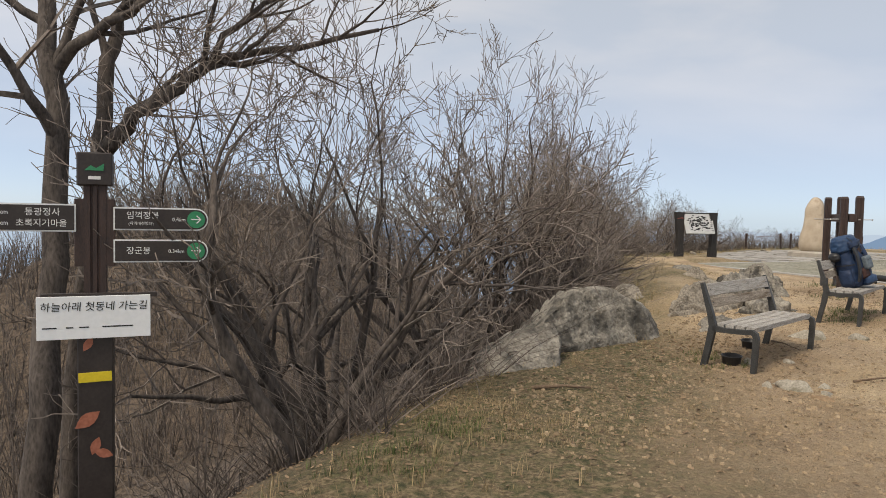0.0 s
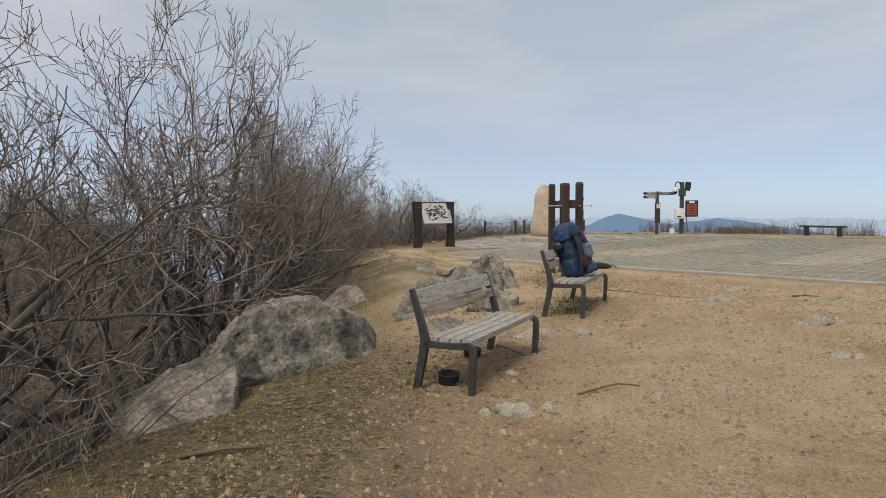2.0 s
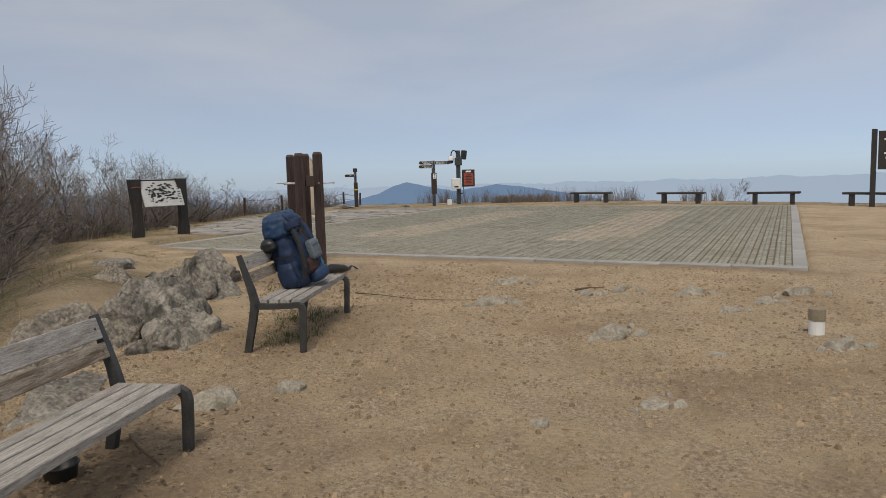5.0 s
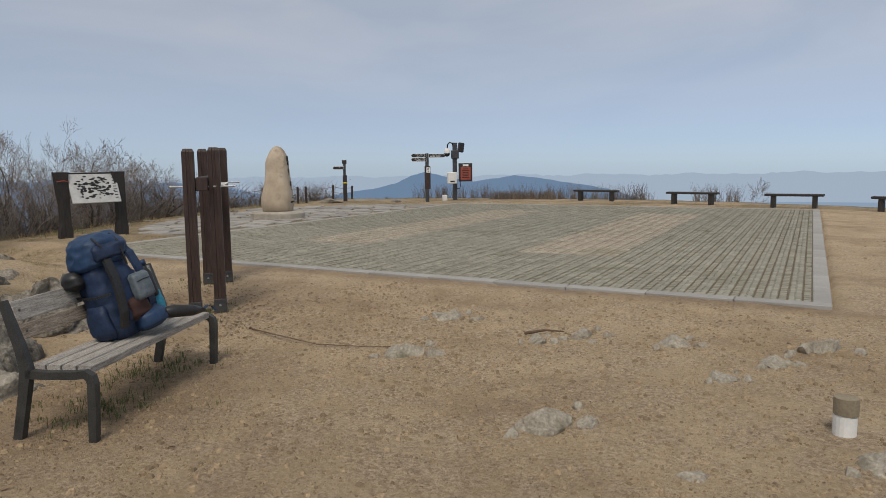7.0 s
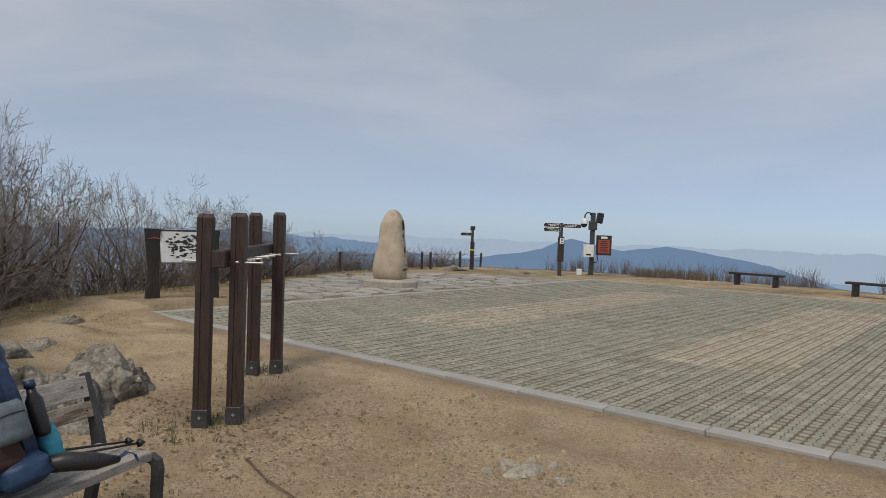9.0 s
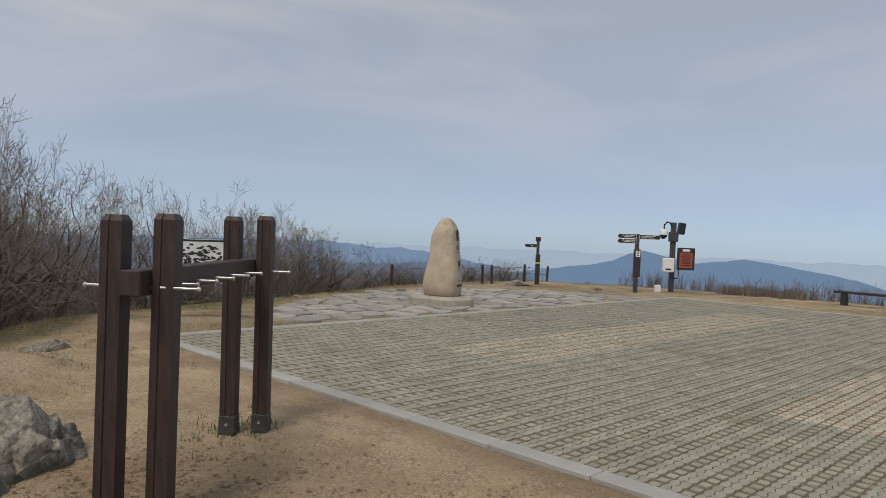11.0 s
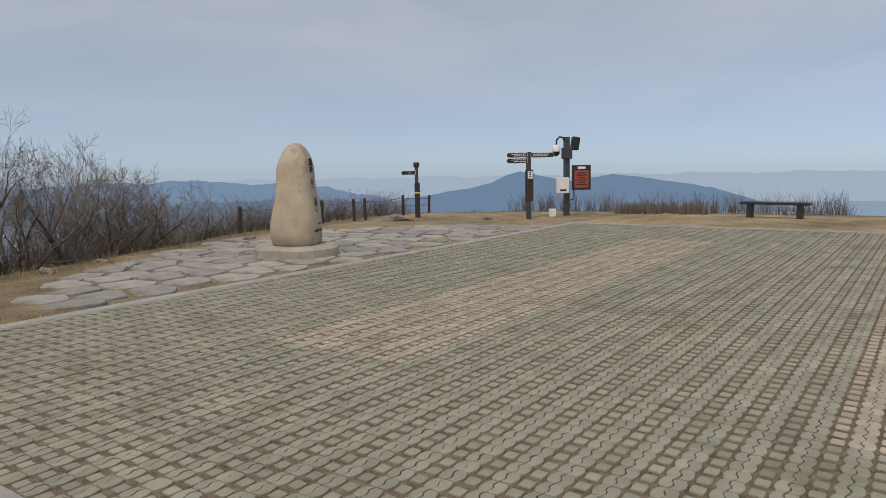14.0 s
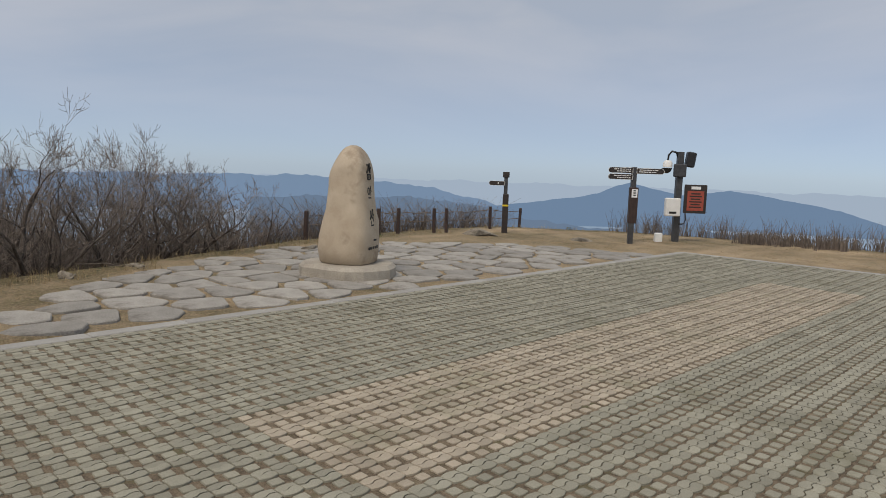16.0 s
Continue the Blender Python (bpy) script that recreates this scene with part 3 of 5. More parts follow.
rock(10.66, -9.57, gz(10.66, -9.57) - 0.02, 0.15, 0.11, 0.08, 20, 61, "crumbled clod of dry brown soil", M_LITTER, sub=4, rough=0.8, group="stones in the gravel")
STONES = [(9.35, -3.2, 0.34, 0.2), (11.03, -4.2, 0.3, 0.24), (11.1, -6.6, 0.13, 0.11), (10.25, -2.3, 0.2, 0.13), (10.76, -2.15, 0.09, 0.1), (11.45, -1.95, 0.26, 0.15),
          (12.6, -1.6, 0.4, 0.2), (9.1, -1.85, 0.36, 0.16), (11.25, -7.85, 0.16, 0.12), (10.95, -8.4, 0.14, 0.12), (10.3, -9.45, 0.34, 0.16), (12.3, -2.2, 0.22, 0.16), (10.6, -1.95, 0.26, 0.16), (11.96, -2.78, 0.2, 0.14), (9.0, -1.85, 0.2, 0.14), (12.0, -4.6, 0.16, 0.1), (11.7, -6.0, 0.2, 0.15), (12.9, -4.0, 0.3, 0.2), (9.6, -8.6, 0.08, 0.07), (9.45, -9.0, 0.1, 0.1)]
for x, y, a, b in list(STONES):
    if a > 0.18:
        STONES += [(x + 0.8 * a, y + 0.3 * b, a * 0.4, b * 0.5), (x - 0.5 * a, y - 1.1 * b, a * 0.3, b * 0.4), (x + 0.3 * a, y + 1.5 * b, a * 0.25, b * 0.45)]
for i, (x, y, a, b) in enumerate(STONES):
    rock(x, y, gz(x, y) - 0.03, a * 0.85, b * 0.95, 0.08 + 0.26 * b, 37 * i, 40 + i, "pale stone half sunk in the gravel", M_PALE, sub=4, rough=0.7, group="stones in the gravel")


# ---- trees ----
def sprout(r, stem, twig, p, d, length, rad, level, last, bend):
    """A shoot that bends towards the light and bears side shoots down to fine twigs."""
    n = (7, 6, 5, 3, 2, 2)[level]
    pts, rr, ways = [p], [rad], [d]
    for i in range(n):
        lift = 0.01 if level == 0 else 0.065
        d = (d + Vector((r.gauss(0, bend), r.gauss(0, bend), r.gauss(lift, bend * 0.7)))).normalized()
        p = p + d * (length / n)
        pts.append(p)
        rr.append(max(rad * (1 - 0.68 * (i + 1) / n), 0.0035))
        ways.append(d)
    (stem if level < 2 else twig).tube(pts, rr, 7 if level == 0 else 5 if level == 1 else 3, cap=level == 0)
    if level < last:
        side_shoots(r, stem, twig, pts, rr, ways, length, level, last, bend)


def side_shoots(r, stem, twig, pts, rr, ways, length, level, last, bend, low=0.25, count=None):
    n = len(pts) - 1
    k = count or (4, 4, 5, 4, 3)[level]
    turn = r.uniform(0, 6.283)
    for i in range(k):
        t = 1.0 if i == 0 else low + (1 - low) * (i - r.random() * 0.8) / k
        j = min(max(int(round(t * n)), 1), n)
        turn += 2.4 + r.uniform(-0.5, 0.5)
        d = ways[j]
        u = d.orthogonal().normalized()
        u.rotate(Matrix.Rotation(turn, 3, d))
        open_ = r.uniform(0.15, 0.45) if i == 0 else r.uniform(0.5, 1.0)
        nd = (d * math.cos(open_) + u * math.sin(open_)).normalized()
        ratio = r.uniform(0.5, 0.75) if level < 2 else r.uniform(0.4, 0.62)
        sprout(r, stem, twig, pts[j], nd, length * ratio * (1.15 - 0.35 * t), max(rr[j] * r.uniform(0.5, 0.72), 0.0035), level + 1, last, bend * 1.08)


def branchy(seed, height, bend, thick, levels=4, multi=3):
    """A bare tree of several stems as tapered tubes: returns the stems and the twigs."""
    r = random.Random(seed)
    stem, twig = Mesh(), Mesh()
    for i in range(multi):
        a = 6.283 * i / multi + r.uniform(-0.5, 0.5)
        lean = 0.05 if multi == 1 else r.uniform(0.15, 0.45)
        d = Vector((math.cos(a) * lean, math.sin(a) * lean, 1)).normalized()
        k = r.uniform(0.75, 1.05)
        sprout(r, stem, twig, Vector((math.cos(a) * 0.06 * (multi > 1), math.sin(a) * 0.06 * (multi > 1), -0.15)), d, height * 0.52 * k, thick * k, 0, levels, bend)
    return stem, twig


def grown(limbs, seed, bend=0.13):
    """A tree whose main limbs follow given lines: each limb is its points, its girths and how many boughs it bears."""
    r = random.Random(seed)
    stem, twig = Mesh(), Mesh()
    for line, r0, r1, boughs, reach in limbs:
        pts = [Vector(line[0])]
        for a, b in zip(line, line[1:]):
            for k in (0.33, 0.67, 1.0):
                pts.append(Vector(a).lerp(Vector(b), k) + Vector((r.gauss(0, 0.02), r.gauss(0, 0.02), r.gauss(0, 0.02))))
        n = len(pts) - 1
        rr = [r0 + (r1 - r0) * i / n for i in range(n + 1)]
        ways = [(pts[min(i + 1, n)] - pts[max(i - 1, 0)]).normalized() for i in range(n + 1)]
        stem.tube(pts, rr, 10)
        side_shoots(r, stem, twig, pts, rr, ways, reach, 0, 4, bend, 0.35, boughs)
    return stem, twig


def tree_base(shape, label, place, name="tree"):
    stem, twig = shape
    ob = thing(name, place, label, "tree", "bare trees on the slope")
    part("trunk", stem, M_BARK, ob, smooth=True)
    part("crown", twig, M_TWIG, ob, "bare grey-brown twigs")
    return ob


def crown_top(yy, d):
    """How high the trees reach at a stretch of the rim, rising down the slope behind the first row."""
    return float(np.interp(yy, [-18, -8.5, -5, -3, 0, 3, 5, 7, 9, 10], [2.75, 2.95, 2.2, 2.8, 2.6, 2.2, 2.0, 1.9, 1.6, 0.9])) + 0.24 * (d - 1)


LAST_Y = 10.0
rt = random.Random(5)
VARIANTS, REACH = [], []
spots = []
for y in np.arange(-18.5, LAST_Y, 0.9):
    rows = ((1.5, 1.5, 4) if y < -2.5 else (1.3, 1.8, 3))
    for row in range(rows[2]):
        yy = y + rt.uniform(-0.4, 0.4)
        d = rows[0] + row * rows[1] + rt.uniform(-0.5, 0.6)
        xe = float(np.interp(yy, [p[1] for p in EDGE[:16]], [p[0] for p in EDGE[:16]]))
        nx_, ny_ = (-0.74, 0.67) if yy < -2 else (-0.96, 0.28)
        px, py = xe + nx_ * d, yy + ny_ * d * 0.4
        near_rock = math.hypot(px - 6.9, py + 9.6) < 2.0 or math.hypot(px - 7.8, py + 11.3) < 1.4 or math.hypot(px - 5.4, py + 7.2) < 1.4
        if near_rock or rim_at(px, py) < 0.75 or (px > 7.6 and py < -14.0) or math.hypot(px - 8.7, py + 12.4) < 1.1 or rt.random() < (0.3 if yy < -4 else 0.12):
            continue
        spots.append((px, py, yy, d))
for i, (px, py, yy, d) in enumerate(spots):
    z = gz(px, py)
    h = min(max(crown_top(yy, d) * (rt.uniform(0.9, 1.12) if yy < -3 else rt.uniform(0.9, 1.2)) - z, 1.0), 6.5)
    k = i % 8
    m = pose(px, py, z, rt.uniform(-5, 5), rt.uniform(-5, 5), rt.uniform(0, 360))
    if len(VARIANTS) <= k:
        VARIANTS.append(tree_base(branchy(100 + k, 4.6, 0.16 + 0.02 * (k % 4), 0.075, 4, 2 + k % 2), "leafless grey-brown tree on the steep slope", m))
        c = VARIANTS[-1]
        REACH.append(max(v.co.z for o in c.children for v in o.data.vertices))
    else:
        c = copy_thing(VARIANTS[k], m)
    tall = h / REACH[k]
    wide, high = (1.2, 1.7) if yy < -8.5 else (0.85, 1.3)
    c.scale = (min(tall, wide), min(tall, wide), min(tall, high))
low1, low2 = gz(7.3, -15.75) - 0.2, gz(6.95, -15.4) - 0.2
tree_base(grown([([(7.3, -15.75, low1), (7.25, -15.65, -0.6), (7.2, -15.55, 0.3), (7.05, -15.52, 1.6), (6.9, -15.54, 2.5), (6.7, -15.62, 3.2), (6.45, -15.7, 4.0), (6.3, -15.6, 5.0)], 0.15, 0.05, 7, 2.6),
                 ([(6.92, -15.54, 2.4), (7.1, -15.36, 2.75), (7.2, -15.1, 2.95), (7.3, -14.8, 3.15), (7.4, -14.4, 3.55)], 0.065, 0.03, 6, 1.7)], 301),
          "tall leafless tree with rough grey trunk behind the signpost", pose(0, 0, 0))
tree_base(grown([([(6.95, -15.4, low2), (6.9, -15.38, -0.5), (6.8, -15.2, 1.0), (6.68, -15.1, 1.9), (6.55, -15.05, 2.7), (6.45, -14.95, 3.2), (6.4, -14.7, 3.7), (6.4, -14.5, 4.3)], 0.12, 0.04, 6, 2.2),
                 ([(6.7, -15.1, 1.8), (7.0, -14.83, 2.2), (7.05, -14.5, 2.4), (7.07, -14.25, 2.62), (7.05, -14.1, 2.78), (7.1, -13.7, 2.86), (7.3, -13.1, 3.03), (7.5, -12.5, 3.2)], 0.085, 0.02, 9, 1.5),
                 ([(7.07, -14.25, 2.62), (7.3, -14.05, 2.95), (7.45, -13.7, 3.28), (7.65, -13.0, 3.65)], 0.045, 0.015, 6, 1.3)], 302),
          "leaning leafless tree with a long bough behind the signpost", pose(0, 0, 0))
tree_base(branchy(304, 2.3, 0.12, 0.03, 4, 1), "small round bare tree beyond the summit", pose(10.2, 23.6, gz(10.2, 23.6), 0, 0, 10))


def brush(name, count, place, hmin, hmax, spread_, label, seed, material=None, twigs=(5, 9), rad=0.006, category="brush"):
    """Thin bare shoots in tufts, one joined mesh."""
    r = random.Random(seed)
    mb = Mesh()
    made = 0
    while made < count:
        x, y = place(r)
        if x is None:
            continue
        z = gz(x, y)
        made += 1
        for _ in range(r.randint(*twigs)):
            h = r.uniform(hmin, hmax)
            a, s = r.uniform(0, 6.283), r.uniform(0.1, spread_)
            p0 = Vector((x + r.gauss(0, 0.05), y + r.gauss(0, 0.05), z - 0.03))
            p1 = p0 + Vector((math.cos(a) * s * h * 0.4, math.sin(a) * s * h * 0.4, h * 0.55))
            p2 = p1 + Vector((math.cos(a + r.gauss(0, 0.8)) * s * h * 0.6, math.sin(a) * s * h * 0.6, h * 0.45))
            mb.tube([p0, p1, p2], [rad, rad * 0.7, rad * 0.25], 3, cap=False)
    return tagged(part(name, mb, material or M_BRUSH), label, category, kind="stuff")


def near_slope(r):
    yy = r.uniform(-19, 10)
    xe = float(np.interp(yy, [p[1] for p in EDGE[:16]], [p[0] for p in EDGE[:16]]))
    d = r.uniform(0.9, 9)
    x, y = xe - 0.8 * d, yy + 0.4 * d
    return (None, None) if math.hypot(x - 10.4, y + 15.1) < 1.8 else (x, y)


def far_slope(r):
    return (r.uniform(-95, -30), r.uniform(-48, 62))


def rim_far(r):
    k = r.random()
    x = -4.5 + 24 * k
    y = float(np.interp(x, [-4.6, 0.5, 7, 12, 18, 32], [21.4, 23.2, 23.2, 21.3, 18.8, 12.5])) + r.uniform(-0.4, 1.3)
    return (x, y) if waves(x, 0.0, 12, 1.3) > -0.12 or x < 4 else (None, None)


def reed_bed(r):
    k = r.uniform(-0.5, 2.3)
    return (k, 21.7 + 0.25 * k + r.gauss(0, 0.3))


def rim_west(r):
    yy = r.uniform(1, 20)
    xe = float(np.interp(yy, [p[1] for p in EDGE[:16]], [p[0] for p in EDGE[:16]]))
    return (xe - r.uniform(0.8, 7), yy)


brush("undergrowth", 1100, near_slope, 0.3, 0.9, 1.9, "tangle of bare brown undergrowth on the slope", 1)
brush("far_woods", 5200, far_slope, 2.5, 5.5, 0.5, "bare brown woods covering the next hillside", 2, twigs=(3, 5), rad=0.035, category="woods")
brush("rim_bushes", 300, rim_far, 0.25, 0.85, 0.6, "low dry bushes along the far rim", 3, twigs=(6, 10), rad=0.007)
brush("dry_reeds", 170, reed_bed, 0.2, 0.45, 0.25, "strip of dry brown reeds behind the mast", 5, twigs=(6, 10), rad=0.008)
brush("west_bushes", 1500, rim_west, 0.5, 1.3, 1.2, "dark leafless bushes below the fence", 4, twigs=(7, 11), rad=0.009)


def grass(name, count, place, hmin, hmax, material, label, seed, w=0.006):
    """Blades of grass in tufts, one joined mesh."""
    r = random.Random(seed)
    mb, made = Mesh(), 0
    while made < count:
        x, y = place(r)
        if x is None:
            continue
        made += 1
        z = gz(x, y)
        for _ in range(r.randint(5, 9)):
            a, lean, h = r.uniform(0, 6.283), r.uniform(0.2, 0.9), r.uniform(hmin, hmax)
            bx, by = x + r.gauss(0, 0.03), y + r.gauss(0, 0.03)
            px, py = -math.sin(a) * w / 2, math.cos(a) * w / 2
            dx, dy = math.cos(a) * lean * h, math.sin(a) * lean * h
            mb.add([(bx - px, by - py, z - 0.01), (bx + px, by + py, z - 0.01), (bx + dx * 0.4 + px * 0.7, by + dy * 0.4 + py * 0.7, z + h * 0.6), (bx + dx * 0.4 - px * 0.7, by + dy * 0.4 - py * 0.7, z + h * 0.6), (bx + dx, by + dy, z + h)], [(0, 1, 2, 3), (3, 2, 4)])
    return tagged(part(name, mb, material), label, "grass", kind="stuff")


def rim_strip(r):
    k = r.uniform(1, 15.99)
    i = int(k)
    t = k - i
    x = EDGE[i][0] * (1 - t) + EDGE[i + 1][0] * t + r.gauss(0.15, 0.5)
    y = EDGE[i][1] * (1 - t) + EDGE[i + 1][1] * t + r.gauss(0, 0.4)
    return (x, y) if waves(x, y, 21, 2.2) > -0.1 else (None, None)


def turf(r):
    k = r.random()
    if k < 0.12:
        x, y = r.gauss(9.6, 0.6), r.gauss(-12.2, 1.1)
    elif k < 0.6:
        x, y = r.uniform(-4.6, -0.2), r.uniform(0.2, 16)
        if (rim_at(x, y)) > 0 or (x > -2.5 - 0.25 * y and y > 2.8 and y < 15.6):
            return (None, None)
    elif k < 0.85:
        x, y = r.uniform(-3, 18), r.uniform(COURT_D + 0.6, 22.5)
    else:
        x, y = r.uniform(-1, 3.2), r.uniform(-3.2, -0.3)
    return (x, y) if waves(x, y, 22, 3.0) > 0 else (None, None)


def bench_weeds(r):
    x, y = random_choice(r, ((8.1, -5.3), (9.1, -9.2), (7.6, -4.4), (6.4, -2.9), (5.1, -1.3), (9.9, -12.8), (10.3, -13.6)))
    return (x + r.gauss(0, 0.22), y + r.gauss(0, 0.25))


def random_choice(r, seq):
    return seq[int(r.random() * len(seq)) % len(seq)]


grass("straw_tufts", 900, rim_strip, 0.03, 0.14, M_GRASS, "straw-coloured dry grass tufts along the rim", 6)
grass("dry_turf", 4200, turf, 0.01, 0.03, M_GRASS, "short dry turf on the sandy ground", 7, 0.004)
grass("green_weeds", 420, bench_weeds, 0.02, 0.07, M_GREENGR, "small green weeds under the benches", 8)


def pebbles(count, seed):
    r = random.Random(seed)
    mb = Mesh()
    made = 0
    while made < count:
        if r.random() < 0.85:
            x, y = r.uniform(7, 14.6), r.uniform(-12.5, -0.25)
        else:
            x, y = r.uniform(-4, 16), r.uniform(-1, 21)
        if (rim_at(x, y)) > 0 or (-0.2 < x < COURT_W + 0.2 and -0.2 < y < COURT_D + 0.2) or (x < 0 and 2.6 < y < 16):
            continue
        if waves(x, y, 31, 1.4) + r.gauss(0, 0.35) < -0.05:
            continue
        made += 1
        s = min(0.0042 * math.exp(abs(r.gauss(0, 0.76))), 0.028)
        z = gz(x, y)
        k, o = r.randint(4, 6), r.uniform(0, 6)
        ring = [(x + s * r.uniform(0.7, 1.4) * math.cos(o + 6.283 * i / k), y + s * r.uniform(0.7, 1.2) * math.sin(o + 6.283 * i / k)) for i in range(k)]
        v = [(a, b, z - 0.004) for a, b in ring] + [(x + (a - x) * 0.6, y + (b - y) * 0.6, z + s * r.uniform(0.4, 0.8)) for a, b in ring]
        mb.add(v, [tuple(range(k, 2 * k))] + [(i, (i + 1) % k, k + (i + 1) % k, k + i) for i in range(k)])
    return tagged(part("gravel", mb, M_PEBBLE), "loose pale gravel and small stones on the soil", "gravel", kind="stuff")


pebbles(42000, 9)


def litter(count, seed):
    r = random.Random(seed)
    mb = Mesh()
    while len(mb.f) < count:
        k, small = r.random(), 1.0
        if k < 0.4:
            x, y, small = r.uniform(7, 14), r.uniform(-12.5, -0.4), 0.5
        elif k < 0.65:
            x, y = r.gauss(9.6, 1.0), r.gauss(-12.2, 2.2)
        elif k < 0.82:
            x, y = r.gauss(8.6, 0.5), r.gauss(-8.8, 0.9)
        else:
            x, y = r.gauss(6.2, 0.8), r.gauss(-2.6, 0.8)
        if (rim_at(x, y)) > 1.5 or y > -0.3:
            continue
        z, a, s = gz(x, y) + 0.008, r.uniform(0, 6.283), r.uniform(0.012, 0.032) * small
        c, d = math.cos(a) * s, math.sin(a) * s
        mb.add([(x - c, y - d, z), (x + d * 0.45, y - c * 0.45, z + r.uniform(0, 0.015)), (x + c, y + d, z + r.uniform(0, 0.01)), (x - d * 0.45, y + c * 0.45, z + r.uniform(0, 0.012))], [(0, 1, 2, 3)])
    return tagged(part("leaf_litter", mb, M_LITTER), "scattered dry brown leaf litter", "litter", kind="stuff")


litter(7000, 10)


def stick(points, rad, label):
    mb = Mesh()
    pts = [(x, y, gz(x, y) + rad * 0.8 + h) for x, y, h in points]
    mb.tube(pts, [rad * (1 - 0.6 * i / (len(pts) - 1)) for i in range(len(pts))], 6)
    tagged(part("stick", mb, M_STICK, smooth=True), label, "stick", "fallen sticks")


stick([(7.4, -3.05, 0), (7.9, -3.25, 0.03), (8.5, -3.35, 0.02), (9.0, -3.2, 0.01), (9.3, -3.0, 0)], 0.008, "long thin dry stick lying on the soil")
stick([(10.4, -8.75, 0), (10.5, -8.55, 0.03), (10.55, -8.35, 0.03), (10.68, -8.2, 0)], 0.012, "short crooked stick on the soil")
stick([(9.2, -11.64, 0), (9.35, -11.4, 0.02), (9.5, -11.2, 0.01)], 0.02, "short dead branch at the slope's edge")
stick([(10.1, -2.2, 0.02), (10.25, -2.05, 0.03), (10.42, -1.98, 0.02)], 0.016, "short dry stick on the gravel")
stick([(8.7, -7.7, 0.0), (9.0, -7.9, 0.04), (9.3, -8.0, 0.02)], 0.012, "dry twig under the bench")


# ---- benches ----
def side_frame(mb, x):
    """One cast end frame: raked back leg and backrest, curved into a flat seat bar and a front leg; a bent flat bar."""
    w = 0.05

    def bar(path, t):
        n = len(path)
        v, f = [], []
        for i, (y, z) in enumerate(path):
            a, b = path[max(i - 1, 0)], path[min(i + 1, n - 1)]
            dy, dz = b[0] - a[0], b[1] - a[1]
            L = math.hypot(dy, dz)
            ny, nz = -dz / L * t[i] / 2, dy / L * t[i] / 2
            v += [(x - w / 2, y + ny, z + nz), (x + w / 2, y + ny, z + nz), (x + w / 2, y - ny, z - nz), (x - w / 2, y - ny, z - nz)]
        for i in range(n - 1):
            for k in range(4):
                p, q = i * 4 + k, i * 4 + (k + 1) % 4
                f.append((p, q, q + 4, p + 4))
        f += [(3, 2, 1, 0), (4 * n - 4, 4 * n - 3, 4 * n - 2, 4 * n - 1)]
        mb.add(v, f)

    bar([(0.53, -0.04), (0.47, 0.25), (0.44, 0.42), (0.47, 0.55), (0.57, 0.86)], [0.06, 0.065, 0.075, 0.06, 0.035])
    bar([(0.44, 0.395), (0.3, 0.39), (0.12, 0.395), (0.04, 0.405), (0.005, 0.385), (-0.005, 0.345), (0.0, 0.2), (0.012, -0.04)], [0.055, 0.05, 0.05, 0.052, 0.056, 0.055, 0.055, 0.05])


def plank(L, w, t, seed):
    """A board with slightly worn, uneven edges."""
    r = random.Random(seed)
    n = 14
    v, f = [], []
    for i in range(n + 1):
        x = -L / 2 + L * i / n
        a, b = w / 2 - abs(r.gauss(0, 0.0012)), w / 2 - abs(r.gauss(0, 0.0012))
        c = 0.005
        v += [(x, -a, -t / 2), (x, -a, t / 2 - c), (x, -a + c, t / 2), (x, b - c, t / 2), (x, b, t / 2 - c), (x, b, -t / 2)]
    for i in range(n):
        for k in range(6):
            p, q = i * 6 + k, i * 6 + (k + 1) % 6
            f.append((p, p + 6, q + 6, q))
    f += [tuple(range(6)), tuple(6 * n + 5 - k for k in range(6))]
    return Mesh().add(v, f)


BENCH_L = 1.74


def bench(m, label):
    ob = thing("bench", m, label, "bench", "benches by the path")
    for i, sx in enumerate((-BENCH_L / 2 + 0.03, BENCH_L / 2 - 0.03)):
        mb = Mesh()
        side_frame(mb, sx)
        part("side_frame", mb, M_CAST, ob, "grey cast metal end frame")
    mb = Mesh()
    mb.tube([(-BENCH_L / 2 + 0.05, 0.40, 0.37), (BENCH_L / 2 - 0.05, 0.40, 0.37)], [0.016, 0.016], 8)
    part("tie_bar", mb, M_CAST, ob)
    for i in range(4):
        front = i == 0
        part("seat_slat", plank(BENCH_L - 0.11, 0.091, 0.034 if not front else 0.05, 10 + i), M_PLANK, ob, "silvery weathered seat board" if not front else "seat board with a pale chipped front edge", m=pose(0, 0.065 + 0.105 * i, 0.432 if not front else 0.424, 0.8, 0, 0))
    part("back_slat", plank(BENCH_L - 0.11, 0.135, 0.032, 20), M_PLANK, ob, "silvery weathered top backrest board", m=pose(0, 0.535, 0.785, 72, 0, 0))
    part("back_slat", plank(BENCH_L - 0.11, 0.10, 0.032, 21), M_PLANK2, ob, "peeling brown lower backrest board", m=pose(0, 0.492, 0.652, 72, 0, 0))
    for sx in (-BENCH_L / 2 + 0.1, BENCH_L / 2 - 0.1):
        for yy, zz in ((0.52, 0.79), (0.478, 0.655)):
            mb = Mesh()
            mb.tube([(sx, yy + 0.0, zz), (sx, yy - 0.006, zz - 0.002)], [0.01, 0.008], 8)
            part("bolt", mb, M_DSTEEL, ob)
    return ob


bench(pose(9.50, -8.53, -0.25, 0, 0, 107.5), "weathered grey wooden bench on cast metal frames")
bench(pose(8.25, -4.87, -0.145, 0, 0, 110.2), "weathered grey wooden bench with a backpack on it")


